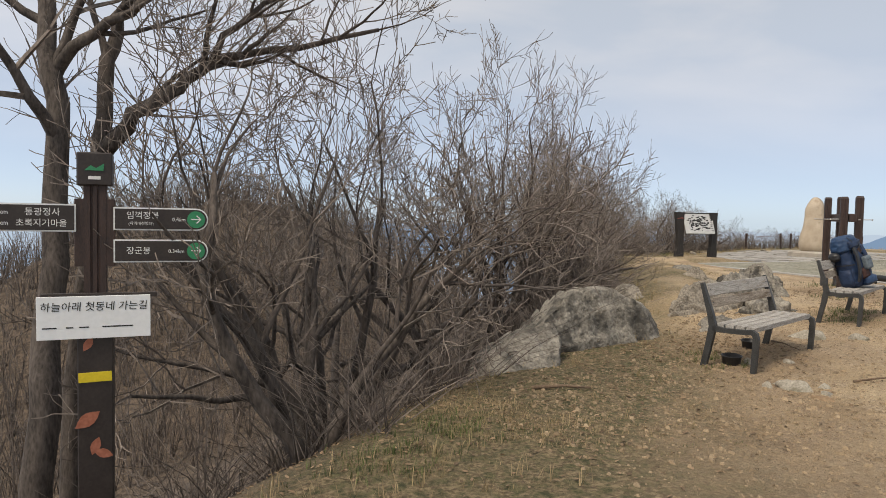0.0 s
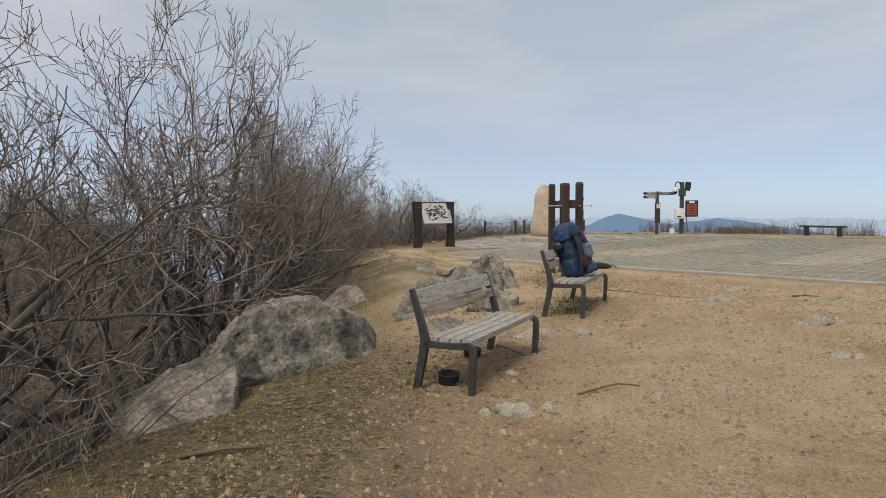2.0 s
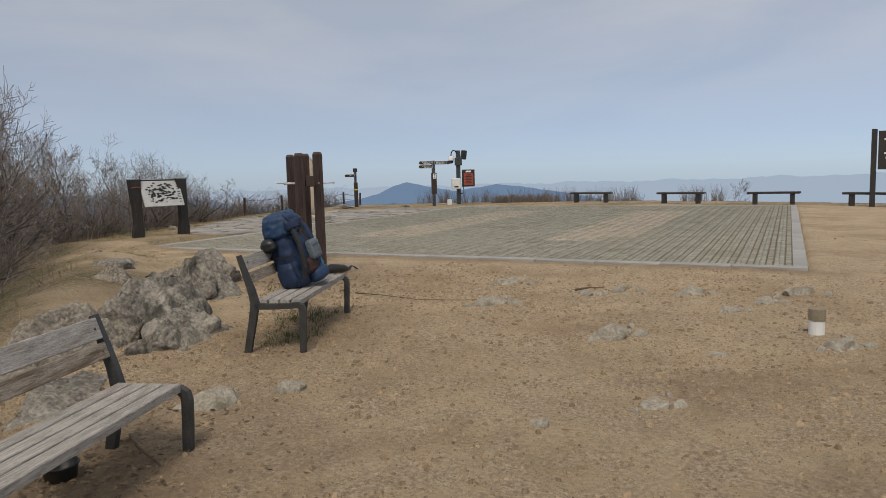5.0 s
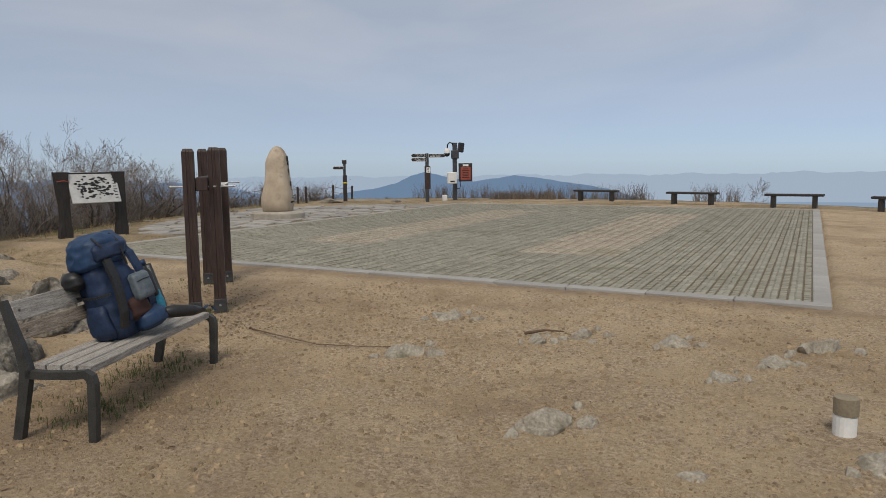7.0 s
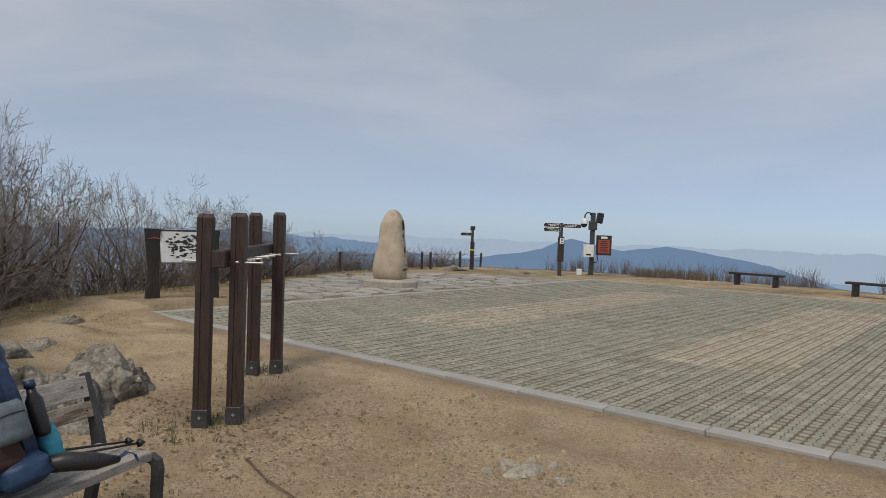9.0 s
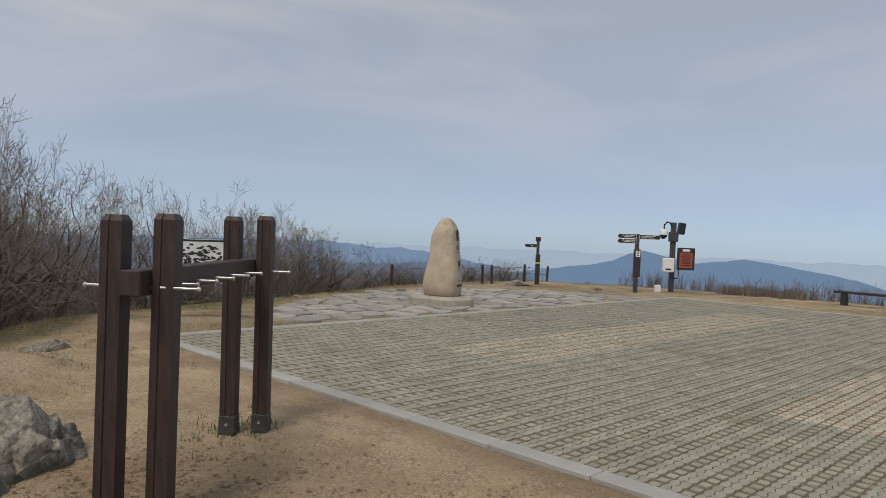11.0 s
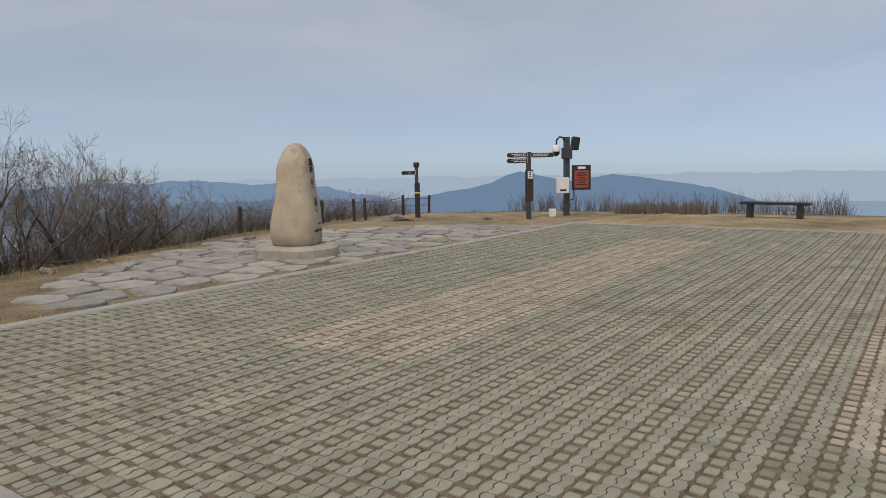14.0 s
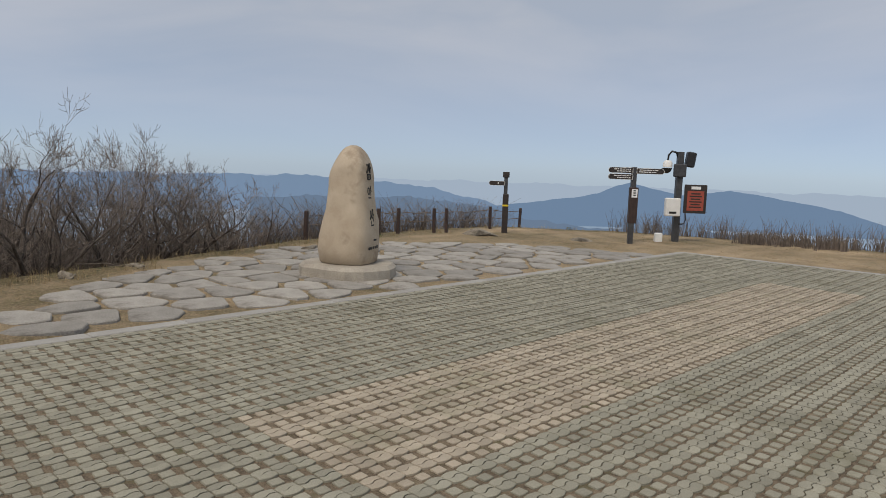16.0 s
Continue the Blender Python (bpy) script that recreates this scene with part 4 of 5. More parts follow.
def bowl(x, y, s, label):
    mb = Mesh()
    prof = [(0.0, 0.0), (0.10, 0.0), (0.115, 0.02), (0.125, 0.11), (0.138, 0.125), (0.13, 0.132), (0.118, 0.12), (0.105, 0.03), (0.0, 0.025)]
    n = 28
    for rr, z in prof:
        for k in range(n):
            mb.v.append((rr * s * math.cos(6.28318 * k / n), rr * s * math.sin(6.28318 * k / n), z * s))
    for i in range(len(prof) - 1):
        for k in range(n):
            a, b = i * n + k, i * n + (k + 1) % n
            mb.f.append((a, b, b + n, a + n))
    ob = part("bowl", mb, M_BLACK, smooth=True, m=pose(x, y, gz(x, y) - 0.004, 2, 3, 0))
    tagged(ob, label, "bowl", "bowls under the bench")


bowl(9.36, -9.2, 0.78, "black plastic bowl on the ground under the bench")
bowl(8.86, -8.3, 0.74, "black plastic bowl beside a stone under the bench")


# ---- backpack on the second bench ----
def loft(sections, n=40, e=2.6, crease=0.010, fine=5):
    """Rounded cloth shape from cross-sections (x, y, z, half width, half depth), with creases in the cloth."""
    mb = Mesh()
    rows = []
    for a, b in zip(sections, sections[1:]):
        rows += [[p + (q - p) * k / fine for p, q in zip(a, b)] for k in range(fine)]
    rows.append(sections[-1])
    for x, y, z, a, b in rows:
        for k in range(n):
            t = 6.28318 * k / n
            c, s = math.cos(t), math.sin(t)
            q = (abs(c) ** e + abs(s) ** e) ** (-1 / e)
            p = Vector((x + a * q * c, y + b * q * s, z))
            fold = 1 - abs(noise.noise(Vector((p.x * 9, p.y * 9, p.z * 16)))) * 2.2
            push = crease * (fold - 0.4 + 0.8 * noise.noise(p * 8))
            mb.v.append((p.x + c * push, p.y + s * push, p.z + 0.5 * push))
    L = len(rows)
    for i in range(L - 1):
        for k in range(n):
            p, q = i * n + k, i * n + (k + 1) % n
            mb.f.append((p, q, q + n, p + n))
    mb.f += [tuple(range(n))[::-1], tuple(range((L - 1) * n, L * n))]
    return mb


def band(points, width, thick, across):
    """A flat strap along points, its breadth laid along across."""
    pts, w = [Vector(p) for p in points], Vector(across).normalized()
    mb = Mesh()
    for i, p in enumerate(pts):
        d = (pts[min(i + 1, len(pts) - 1)] - pts[max(i - 1, 0)]).normalized()
        up = d.cross(w).normalized()
        mb.v += [tuple(p + w * a * width / 2 + up * b * thick / 2) for a, b in ((-1, -0.6), (-0.8, 1), (0.8, 1), (1, -0.6))]
    for i in range(len(pts) - 1):
        mb.f += [(i * 4 + k, i * 4 + (k + 1) % 4, i * 4 + 4 + (k + 1) % 4, i * 4 + 4 + k) for k in range(4)]
    e = 4 * (len(pts) - 1)
    mb.f += [(3, 2, 1, 0), (e, e + 1, e + 2, e + 3)]
    return mb


BENCH2 = pose(8.25, -4.87, -0.145, 0, 0, 110.2)
bk = thing("backpack", BENCH2 @ pose(-0.02, 0.25, 0.452, -13, -10, -16) @ Matrix.Scale(1.1, 4), "large navy blue hiking backpack leaning on the bench", "backpack")
part("body", loft([(0, 0, 0.0, 0.12, 0.09), (0, 0, 0.025, 0.165, 0.125), (0, -0.005, 0.15, 0.185, 0.145), (0, 0, 0.3, 0.175, 0.14), (-0.005, 0, 0.45, 0.165, 0.125), (-0.005, 0.01, 0.56, 0.15, 0.11), (0, 0.01, 0.6, 0.12, 0.08)], 56), M_NAVY, bk, smooth=True)
part("lid", loft([(-0.01, 0.0, 0.50, 0.175, 0.13), (-0.01, -0.01, 0.525, 0.19, 0.15), (-0.005, -0.015, 0.60, 0.185, 0.155), (0.0, -0.01, 0.66, 0.165, 0.14), (0.01, 0, 0.70, 0.125, 0.105), (0.01, 0, 0.718, 0.06, 0.05)], 56, 2.4, 0.014), M_BLUE, bk, "blue top lid", smooth=True)
part("lid_pocket", loft([(-0.02, -0.14, 0.535, 0.11, 0.02), (-0.02, -0.15, 0.55, 0.125, 0.035), (-0.02, -0.15, 0.61, 0.12, 0.035), (-0.02, -0.135, 0.635, 0.10, 0.02)], 32, 4), M_NAVY, bk, smooth=True)
part("grey_pocket", loft([(0.07, -0.2, 0.21, 0.055, 0.02), (0.07, -0.21, 0.225, 0.07, 0.038), (0.07, -0.21, 0.37, 0.065, 0.038), (0.07, -0.2, 0.39, 0.05, 0.02)], 32, 5, 0.004), M_GREYN, bk, "small grey pouch", smooth=True)
part("zip", band([(0.012, -0.246, 0.335), (0.07, -0.251, 0.34), (0.125, -0.246, 0.335)], 0.007, 0.004, (0, 0, 1)), M_BLACK, bk)
part("bottom_pocket", loft([(0.09, -0.14, 0.0, 0.07, 0.05), (0.09, -0.155, 0.03, 0.11, 0.085), (0.09, -0.155, 0.1, 0.105, 0.08), (0.09, -0.13, 0.15, 0.06, 0.04)], 32), M_BLUE, bk, smooth=True)
part("side_pocket", loft([(0.17, 0.0, 0.05, 0.03, 0.07), (0.185, 0.0, 0.1, 0.045, 0.085), (0.18, 0, 0.25, 0.045, 0.085), (0.16, 0, 0.3, 0.03, 0.06)], 24), M_MAROON, bk, smooth=True)
part("side_pocket", loft([(-0.165, -0.02, 0.03, 0.03, 0.07), (-0.185, -0.02, 0.08, 0.045, 0.09), (-0.18, -0.02, 0.22, 0.04, 0.09), (-0.165, -0.02, 0.26, 0.02, 0.07)], 24), M_NAVY, bk, smooth=True)
part("rolled_cap", loft([(-0.19, 0.05, 0.40, 0.03, 0.05), (-0.205, 0.05, 0.43, 0.06, 0.08), (-0.205, 0.05, 0.48, 0.055, 0.075), (-0.19, 0.05, 0.52, 0.03, 0.04)], 24, 2.2), M_BLACK, bk, "black cap strapped to the side", smooth=True)
mb = Mesh()
mb.tube([(0.23, -0.1, 0.18), (0.23, -0.1, 0.2), (0.23, -0.1, 0.35), (0.23, -0.1, 0.38), (0.23, -0.1, 0.41)], [0.03, 0.038, 0.038, 0.022, 0.02], 14)
bt = part("bottle", mb, M_BLACK, bk, "black water bottle", smooth=True)
mb = Mesh()
mb.tube([(0.23, -0.1, 0.41), (0.23, -0.1, 0.445)], [0.026, 0.024], 14)
part("bottle_cap", mb, M_BLUE, bt, "blue cap", smooth=True)
part("towel", loft([(0.25, -0.06, 0.02, 0.035, 0.05), (0.26, -0.06, 0.06, 0.05, 0.06), (0.25, -0.06, 0.2, 0.045, 0.05), (0.235, -0.05, 0.28, 0.02, 0.03)], 28), M_CYAN, bk, "cyan cloth", smooth=True)
part("back_panel", loft([(0.02, -0.12, 0.08, 0.07, 0.02), (0.02, -0.145, 0.12, 0.09, 0.035), (0.02, -0.135, 0.4, 0.085, 0.035), (0.02, -0.115, 0.5, 0.06, 0.02)], 28), M_NAVY, bk, "padded back panel", smooth=True)
part("lumbar_pad", loft([(0.03, -0.15, 0.09, 0.06, 0.02), (0.03, -0.175, 0.12, 0.08, 0.03), (0.03, -0.17, 0.22, 0.075, 0.03), (0.03, -0.15, 0.26, 0.05, 0.02)], 24), M_MAROON, bk, "maroon lumbar pad", smooth=True)
for sx in (-0.075, 0.10):
    part("shoulder_strap", band([(sx, -0.10, 0.60), (sx * 1.05, -0.17, 0.53), (sx * 1.15, -0.19, 0.42), (sx * 1.25, -0.19, 0.30), (sx * 1.35, -0.175, 0.18), (sx * 1.5, -0.14, 0.08)], 0.066, 0.022, (1, 0, 0)), M_BLACK if sx < 0 else M_NAVY, bk, "padded shoulder strap")
mb = Mesh()
mb.tube([(0.12, -0.13, 0.07), (0.25, -0.2, 0.045), (0.36, -0.25, 0.0), (0.46, -0.25, -0.035)], [0.03, 0.046, 0.040, 0.016], 12)
part("hip_belt", mb, M_BLACK, bk, "padded black hip belt", smooth=True)
part("belt_tail", band([(0.45, -0.25, -0.03), (0.50, -0.26, -0.015), (0.53, -0.27, -0.04), (0.52, -0.30, -0.07)], 0.03, 0.004, (0, 1, 0.3)), M_NAVY, bk)
for sx in (-0.09, 0.05):
    part("webbing", band([(sx, -0.12, 0.69), (sx, -0.172, 0.63), (sx, -0.178, 0.56), (sx * 1.2, -0.165, 0.46)], 0.016, 0.004, (1, 0, 0)), M_BLACK, bk)
for z in (0.33,):
    part("compression_strap", band([(-0.19, 0.09, z + 0.015), (-0.203, 0.0, z), (-0.19, -0.09, z - 0.01), (-0.13, -0.155, z - 0.015)], 0.016, 0.005, (0, 0, 1)), M_BLACK, bk)

pol = thing("trekking_poles", BENCH2 @ pose(0.2, 0.3, 0.46), "folded black trekking poles with red tips on the bench", "trekking poles")
for i, (a, b) in enumerate((((0.0, 0.05, 0.10), (0.66, -0.10, 0.02)), ((0.02, 0.02, 0.06), (0.69, -0.16, 0.012)))):
    mb = Mesh()
    A, B = Vector(a), Vector(b)
    mb.tube([A, A.lerp(B, 0.35), B], [0.009, 0.008, 0.006], 8)
    pp = part("pole", mb, M_BLACK, pol, smooth=True)
    mb = Mesh()
    mb.tube([A - (B - A) * 0.02, A.lerp(B, 0.08), A.lerp(B, 0.2)], [0.02, 0.017, 0.019], 10)
    part("grip", mb, M_BLACK if i else M_RED, pp, "red grip" if not i else "black grip", smooth=True)
    mb = Mesh()
    mb.tube([B.lerp(A, 0.06), B.lerp(A, 0.03)], [0.025, 0.02], 10)
    part("basket", mb, M_BLACK, pp, smooth=True)


# ---- hanging rack ----
def grooved_post(h, w, seed, lean=(0, 0)):
    """A square timber with two grooves down each broad face and a bevelled head."""
    g = w * 0.07
    a = w / 2
    prof = [(-a, -a), (-a * 0.42, -a), (-a * 0.36, -a + g), (-a * 0.24, -a + g), (-a * 0.18, -a), (a * 0.18, -a), (a * 0.24, -a + g), (a * 0.36, -a + g), (a * 0.42, -a), (a, -a), (a, a), (a * 0.3, a), (a * 0.24, a - g), (-a * 0.24, a - g), (-a * 0.3, a), (-a, a)]
    n = len(prof)
    mb = Mesh()
    for z, s in ((-0.1, 1), (h - 0.035, 1), (h, 0.72)):
        mb.v += [(x * s + lean[0] * z, y * s + lean[1] * z, z) for x, y in prof]
    for i in range(2):
        mb.f += [(i * n + k, i * n + (k + 1) % n, (i + 1) * n + (k + 1) % n, (i + 1) * n + k) for k in range(n)]
    mb.f.append(tuple(range(2 * n, 3 * n)))
    return mb


NR, FR, FL = (6.53, -2.57), (5.22, -1.12), (5.10, -1.36)
NL = (NR[0] + FL[0] - FR[0] - 0.01, NR[1] + FL[1] - FR[1] - 0.01)
rz_rack = math.degrees(math.atan2(FR[1] - NR[1], FR[0] - NR[0]))
rack = thing("hanging_rack", pose(0, 0, 0), "dark brown timber rack with steel hanging rods", "rack")
for i, (p, h) in enumerate(((NR, 1.87), (NL, 1.86), (FR, 1.87), (FL, 1.86))):
    zz = gz(*p)
    po = part("post", grooved_post(h, 0.125, i, (0.0, 0.025 if i > 1 else 0.0)), M_POST, rack, m=pose(p[0], p[1], zz, 0, 0, rz_rack + 90))
    mb = Mesh()
    mb.box(0.137, 0.137, 0.17, pose(0, 0, 0.075), 0.004)
    part("foot_shoe", mb, M_DSTEEL, po, "dark steel post shoe")
    for s in (-1, 1):
        mb = Mesh()
        mb.tube([(0, s * 0.068, 0.09), (0, s * 0.078, 0.09)], [0.014, 0.012], 8)
        part("bolt", mb, M_STEEL, po)
cn, cf = ((NR[0] + NL[0]) / 2, (NR[1] + NL[1]) / 2), ((FR[0] + FL[0]) / 2, (FR[1] + FL[1]) / 2)
L = math.dist(cn, cf)
mid = ((cn[0] + cf[0]) / 2, (cn[1] + cf[1]) / 2)
rail_m = pose(mid[0], mid[1], 1.35, 0, 0, rz_rack)
mb = Mesh()
mb.box(L + 0.3, 0.12, 0.15, None, 0.008)
part("rail", mb, M_POST, rack, "thick horizontal timber rail", m=rail_m)
for i in range(7):
    xx = -L / 2 + L * i / 6
    mb = Mesh()
    ext = 0.34 if i in (0, 6) else 0.2
    mb.tube([(xx, -ext, -0.03), (xx, ext, -0.03)], [0.009, 0.009], 8)
    rod = part("rod", mb, M_STEEL, rack, "bright steel hanging rod", m=rail_m)
    for s in (-1, 1):
        mb = Mesh()
        mb.tube([(xx, s * (ext - 0.012), -0.03), (xx, s * ext, -0.03), (xx, s * (ext + 0.012), -0.03)], [0.008, 0.018, 0.008], 10)
        part("knob", mb, M_STEEL, rod, smooth=True)
mb = Mesh()
mb.box(0.07, 0.004, 0.36, pose(0.0, -0.066, 1.42), 0.001)
note_ob = part("notice_strip", mb, M_PAPER, rack, "white paper notice", m=pose(FR[0], FR[1], gz(*FR), 0, 0, rz_rack - 90))
for k in range(7):
    mb = Mesh()
    mb.box(0.03, 0.002, 0.022, pose(0, -0.0695, 1.28 + 0.045 * k), 0.0005)
    part("lettering", mb, M_INK, note_ob)


# ---- panorama board ----
def wavy_post(w, d, h):
    """A post cut to a waisted outline, wide at head and foot."""
    mb = Mesh()
    rows = [(-0.1, 1.0), (0.0, 1.0), (0.12, 0.98), (0.22, 0.72), (0.5, 0.74), (0.62, 0.86), (0.9, 1.0), (1.0, 1.12)]
    for t, s in rows:
        x = w / 2 * s
        o = 0.02 * math.sin(t * 5)
        mb.v += [(-x + o, -d / 2, t * h), (x + o, -d / 2, t * h), (x + o, d / 2, t * h), (-x + o, d / 2, t * h)]
    for i in range(len(rows) - 1):
        mb.f += [(i * 4 + k, i * 4 + (k + 1) % 4, i * 4 + 4 + (k + 1) % 4, i * 4 + 4 + k) for k in range(4)]
    n = len(rows) * 4
    mb.f.append((n - 4, n - 3, n - 2, n - 1))
    return mb


BL, BR = (-0.82, 0.60), (-0.58, 1.72)
bw = math.dist(BL, BR)
brz = math.degrees(math.atan2(BR[1] - BL[1], BR[0] - BL[0]))
board = thing("panorama_board", pose((BL[0] + BR[0]) / 2, (BL[1] + BR[1]) / 2, gz(-0.7, 1.15), 0, 0, brz), "tilted panorama map board between dark timber posts", "information board")
for sx in (-1, 1):
    part("post", wavy_post(0.24, 0.15, 1.32), M_POSTB, board, "black-brown shaped timber post", m=pose(sx * bw / 2, 0.03, 0, 0, 0, 0))
mb = Mesh()
mb.box(bw - 0.16, 0.03, 0.66, None, 0.004)
panel = part("panel", mb, M_MAP, board, "pale map panel with dark hills", m=pose(0.02, -0.06, 1.0, -20, 0, 0))
rb = random.Random(4)
for i in range(110):
    cx, cz, s = rb.gauss(-0.06, 0.2), rb.gauss(0.0, 0.14), rb.uniform(0.015, 0.05)
    if abs(cx) > 0.4 or abs(cz) > 0.24:
        continue
    k = 7
    ol = [(cx + s * rb.uniform(0.5, 1.5) * math.cos(6.283 * j / k), cz + 0.55 * s * rb.uniform(0.5, 1.4) * math.sin(6.283 * j / k)) for j in range(k)]
    mb = Mesh()
    mb.prism(ol, 0.0, 0.0015 + 0.00004 * i, pose(0, -0.0155, 0, 90, 0, 0))
    part("map_mark", mb, M_INK, panel)
for i in range(9):
    mb = Mesh()
    mb.box(0.07, 0.002, 0.018, pose(0.42, -0.0165, 0.26 - 0.062 * i), 0.0005)
    part("lettering", mb, M_INK, panel)
mb = Mesh()
mb.box(bw - 0.16, 0.006, 0.035, pose(0, -0.0165, 0.305), 0.001)
part("title_strip", mb, M_INK, panel)
mb = Mesh()
mb.tube([(-bw / 2 - 0.125, -0.05, 1.13), (-bw / 2, -0.075, 1.15), (-bw / 2 + 0.12, -0.05, 1.12)], [0.008, 0.01, 0.008], 6)
part("ribbon", mb, M_RED, board, "red ribbon tied round the post")


# ---- summit stone ----
def summit_stone():
    ob = thing("summit_stone", pose(-1.62, 7.95, gz(-1.6, 7.9) + 0.06, 0, 0, 0), "tall smooth buff granite summit stone with carved black writing", "monument")
    rs = random.Random(3)
    n = 40
    mb = Mesh()
    ol = [(0.82 * (1 + rs.uniform(-0.12, 0.1)) * math.cos(6.283 * k / 18), 0.70 * (1 + rs.uniform(-0.12, 0.1)) * math.sin(6.283 * k / 18)) for k in range(18)]
    mb.prism(ol, -0.15, 0.17, None, 0.06)
    part("plinth", mb, M_BASE, ob, "rough grey stone plinth", m=pose(0, 0, 0, 0, 0, 35))
    rows = [(0.15, 0.36, 0.36, 0), (0.2, 0.42, 0.42, 0), (0.4, 0.45, 0.44, 0), (0.62, 0.44, 0.43, 0.01), (0.85, 0.415, 0.41, 0.0), (1.05, 0.39, 0.385, 0.0), (1.25, 0.37, 0.36, 0.0), (1.40, 0.355, 0.345, 0.01), (1.55, 0.345, 0.335, 0.02),
            (1.65, 0.335, 0.325, 0.03), (1.75, 0.315, 0.30, 0.04), (1.84, 0.285, 0.27, 0.05), (1.93, 0.24, 0.225, 0.06), (2.0, 0.19, 0.17, 0.07), (2.05, 0.13, 0.115, 0.08), (2.08, 0.05, 0.05, 0.09)]
    mb = Mesh()
    for z, a, b, o in rows:
        for k in range(n):
            t = 6.28318 * k / n
            c, s = math.cos(t), math.sin(t)
            e = 3.4
            q = (abs(c) ** e + abs(s) ** e) ** (-1 / e)
            p = Vector((o + a * q * c, b * q * s, z))
            wob = 1 + 0.20 * noise.noise(p * 2.0 + Vector((3, 1, 7))) + 0.05 * noise.noise(p * 5)
            wob -= 0.12 * math.exp(-((z - 1.52) / 0.14) ** 2) * max(0.0, -c) ** 2
            if s < -0.8:
                wob = 1
            side = 1 - 0.14 * max(0.0, z - 0.5) / 1.5 if s > 0 else 1
            mb.v.append((o + a * q * c * wob, b * q * s * wob * side, z))
    for i in range(len(rows) - 1):
        mb.f += [(i * n + k, i * n + (k + 1) % n, (i + 1) * n + (k + 1) % n, (i + 1) * n + k) for k in range(n)]
    mb.f.append(tuple(range((len(rows) - 1) * n, len(rows) * n)))
    st = part("standing_stone", mb, M_STONE, ob, "smooth buff granite boulder on end", smooth=True, m=pose(0, 0, 0, 0, 0, STONE_RZ))
    for ch, z, y, s in (("감", 1.64, -0.332, 0.32), ("악", 1.27, -0.348, 0.32), ("산", 0.90, -0.398, 0.32)):
        writing("carved_letter", ch, s, M_INK, st, pose(-0.06, y, z, 90 - 4, 0, 0) @ Matrix.Diagonal((0.62, 0.95, 1, 1)), "black carved character", depth=0.012)
    for k in range(5):
        mb = Mesh()
        mb.box(0.04, 0.02, 0.045, pose(-0.24 + 0.085 * k, -0.438, 0.44), 0.002)
        part("lettering", mb, M_INK, st)
    mb = Mesh()
    mb.box(0.12, 0.02, 0.03, pose(0.02, -0.43, 0.56), 0.002)
    part("lettering", mb, M_INK, st)


STONE_RZ = 119
summit_stone()


# ---- direction posts ----
def arm(parent, name, L, h, m, texts, side, disc=False, bars=False):
    """A finger board with a pale rim, rounded at its tip, and lettering on the side facing the path."""
    def outline(g):
        r = h / 2 - g
        tip = [(L - h / 2 + r * math.sin(6.283 * k / 24), -r * math.cos(6.283 * k / 24)) for k in range(13)]
        return [(g, -r)] + tip + [(g, r)]
    mb = Mesh()
    mb.prism([(side * x, y) for x, y in outline(0)][::side], -0.012, 0.012, pose(0, 0, 0, 90, 0, 0))
    a = part(name, mb, M_WHITE, parent, "finger board with a pale rim", m=m)
    mb = Mesh()
    mb.prism([(side * x, y) for x, y in outline(0.009)][::side], -0.016, 0.016, pose(0, 0, 0, 90, 0, 0))
    part("face", mb, M_SIGNB, a, "dark brown face")
    for text, size, x, z in texts:
        writing("lettering", text, size, M_WHITE, a, pose(side * x, -0.0165, z, 90, 0, 0))
    if disc:
        mb = Mesh()
        mb.tube([(side * (L - h * 0.52), -0.014, 0), (side * (L - h * 0.52), -0.019, 0)], [h * 0.38, h * 0.38], 24)
        part("disc", mb, M_GREEN, a, "green disc")
        writing("lettering", "→" if side > 0 else "←", h * 0.6, M_WHITE, a, pose(side * (L - h * 0.52), -0.0195, 0, 90, 0, 0))
    if bars:
        for row, (x0, x1) in enumerate(((0.06, L - 0.18), (0.06, L - 0.25))):
            mb = Mesh()
            k = x0
            rr = random.Random(int(L * 1000) + row)
            while k < x1:
                wd = rr.uniform(0.03, 0.07)
                mb.box(wd, 0.003, 0.022, pose(side * (k + wd / 2), -0.017, 0.026 - 0.05 * row), 0.0005)
                k += wd + 0.015
            part("lettering", mb, M_WHITE, a)
    return a


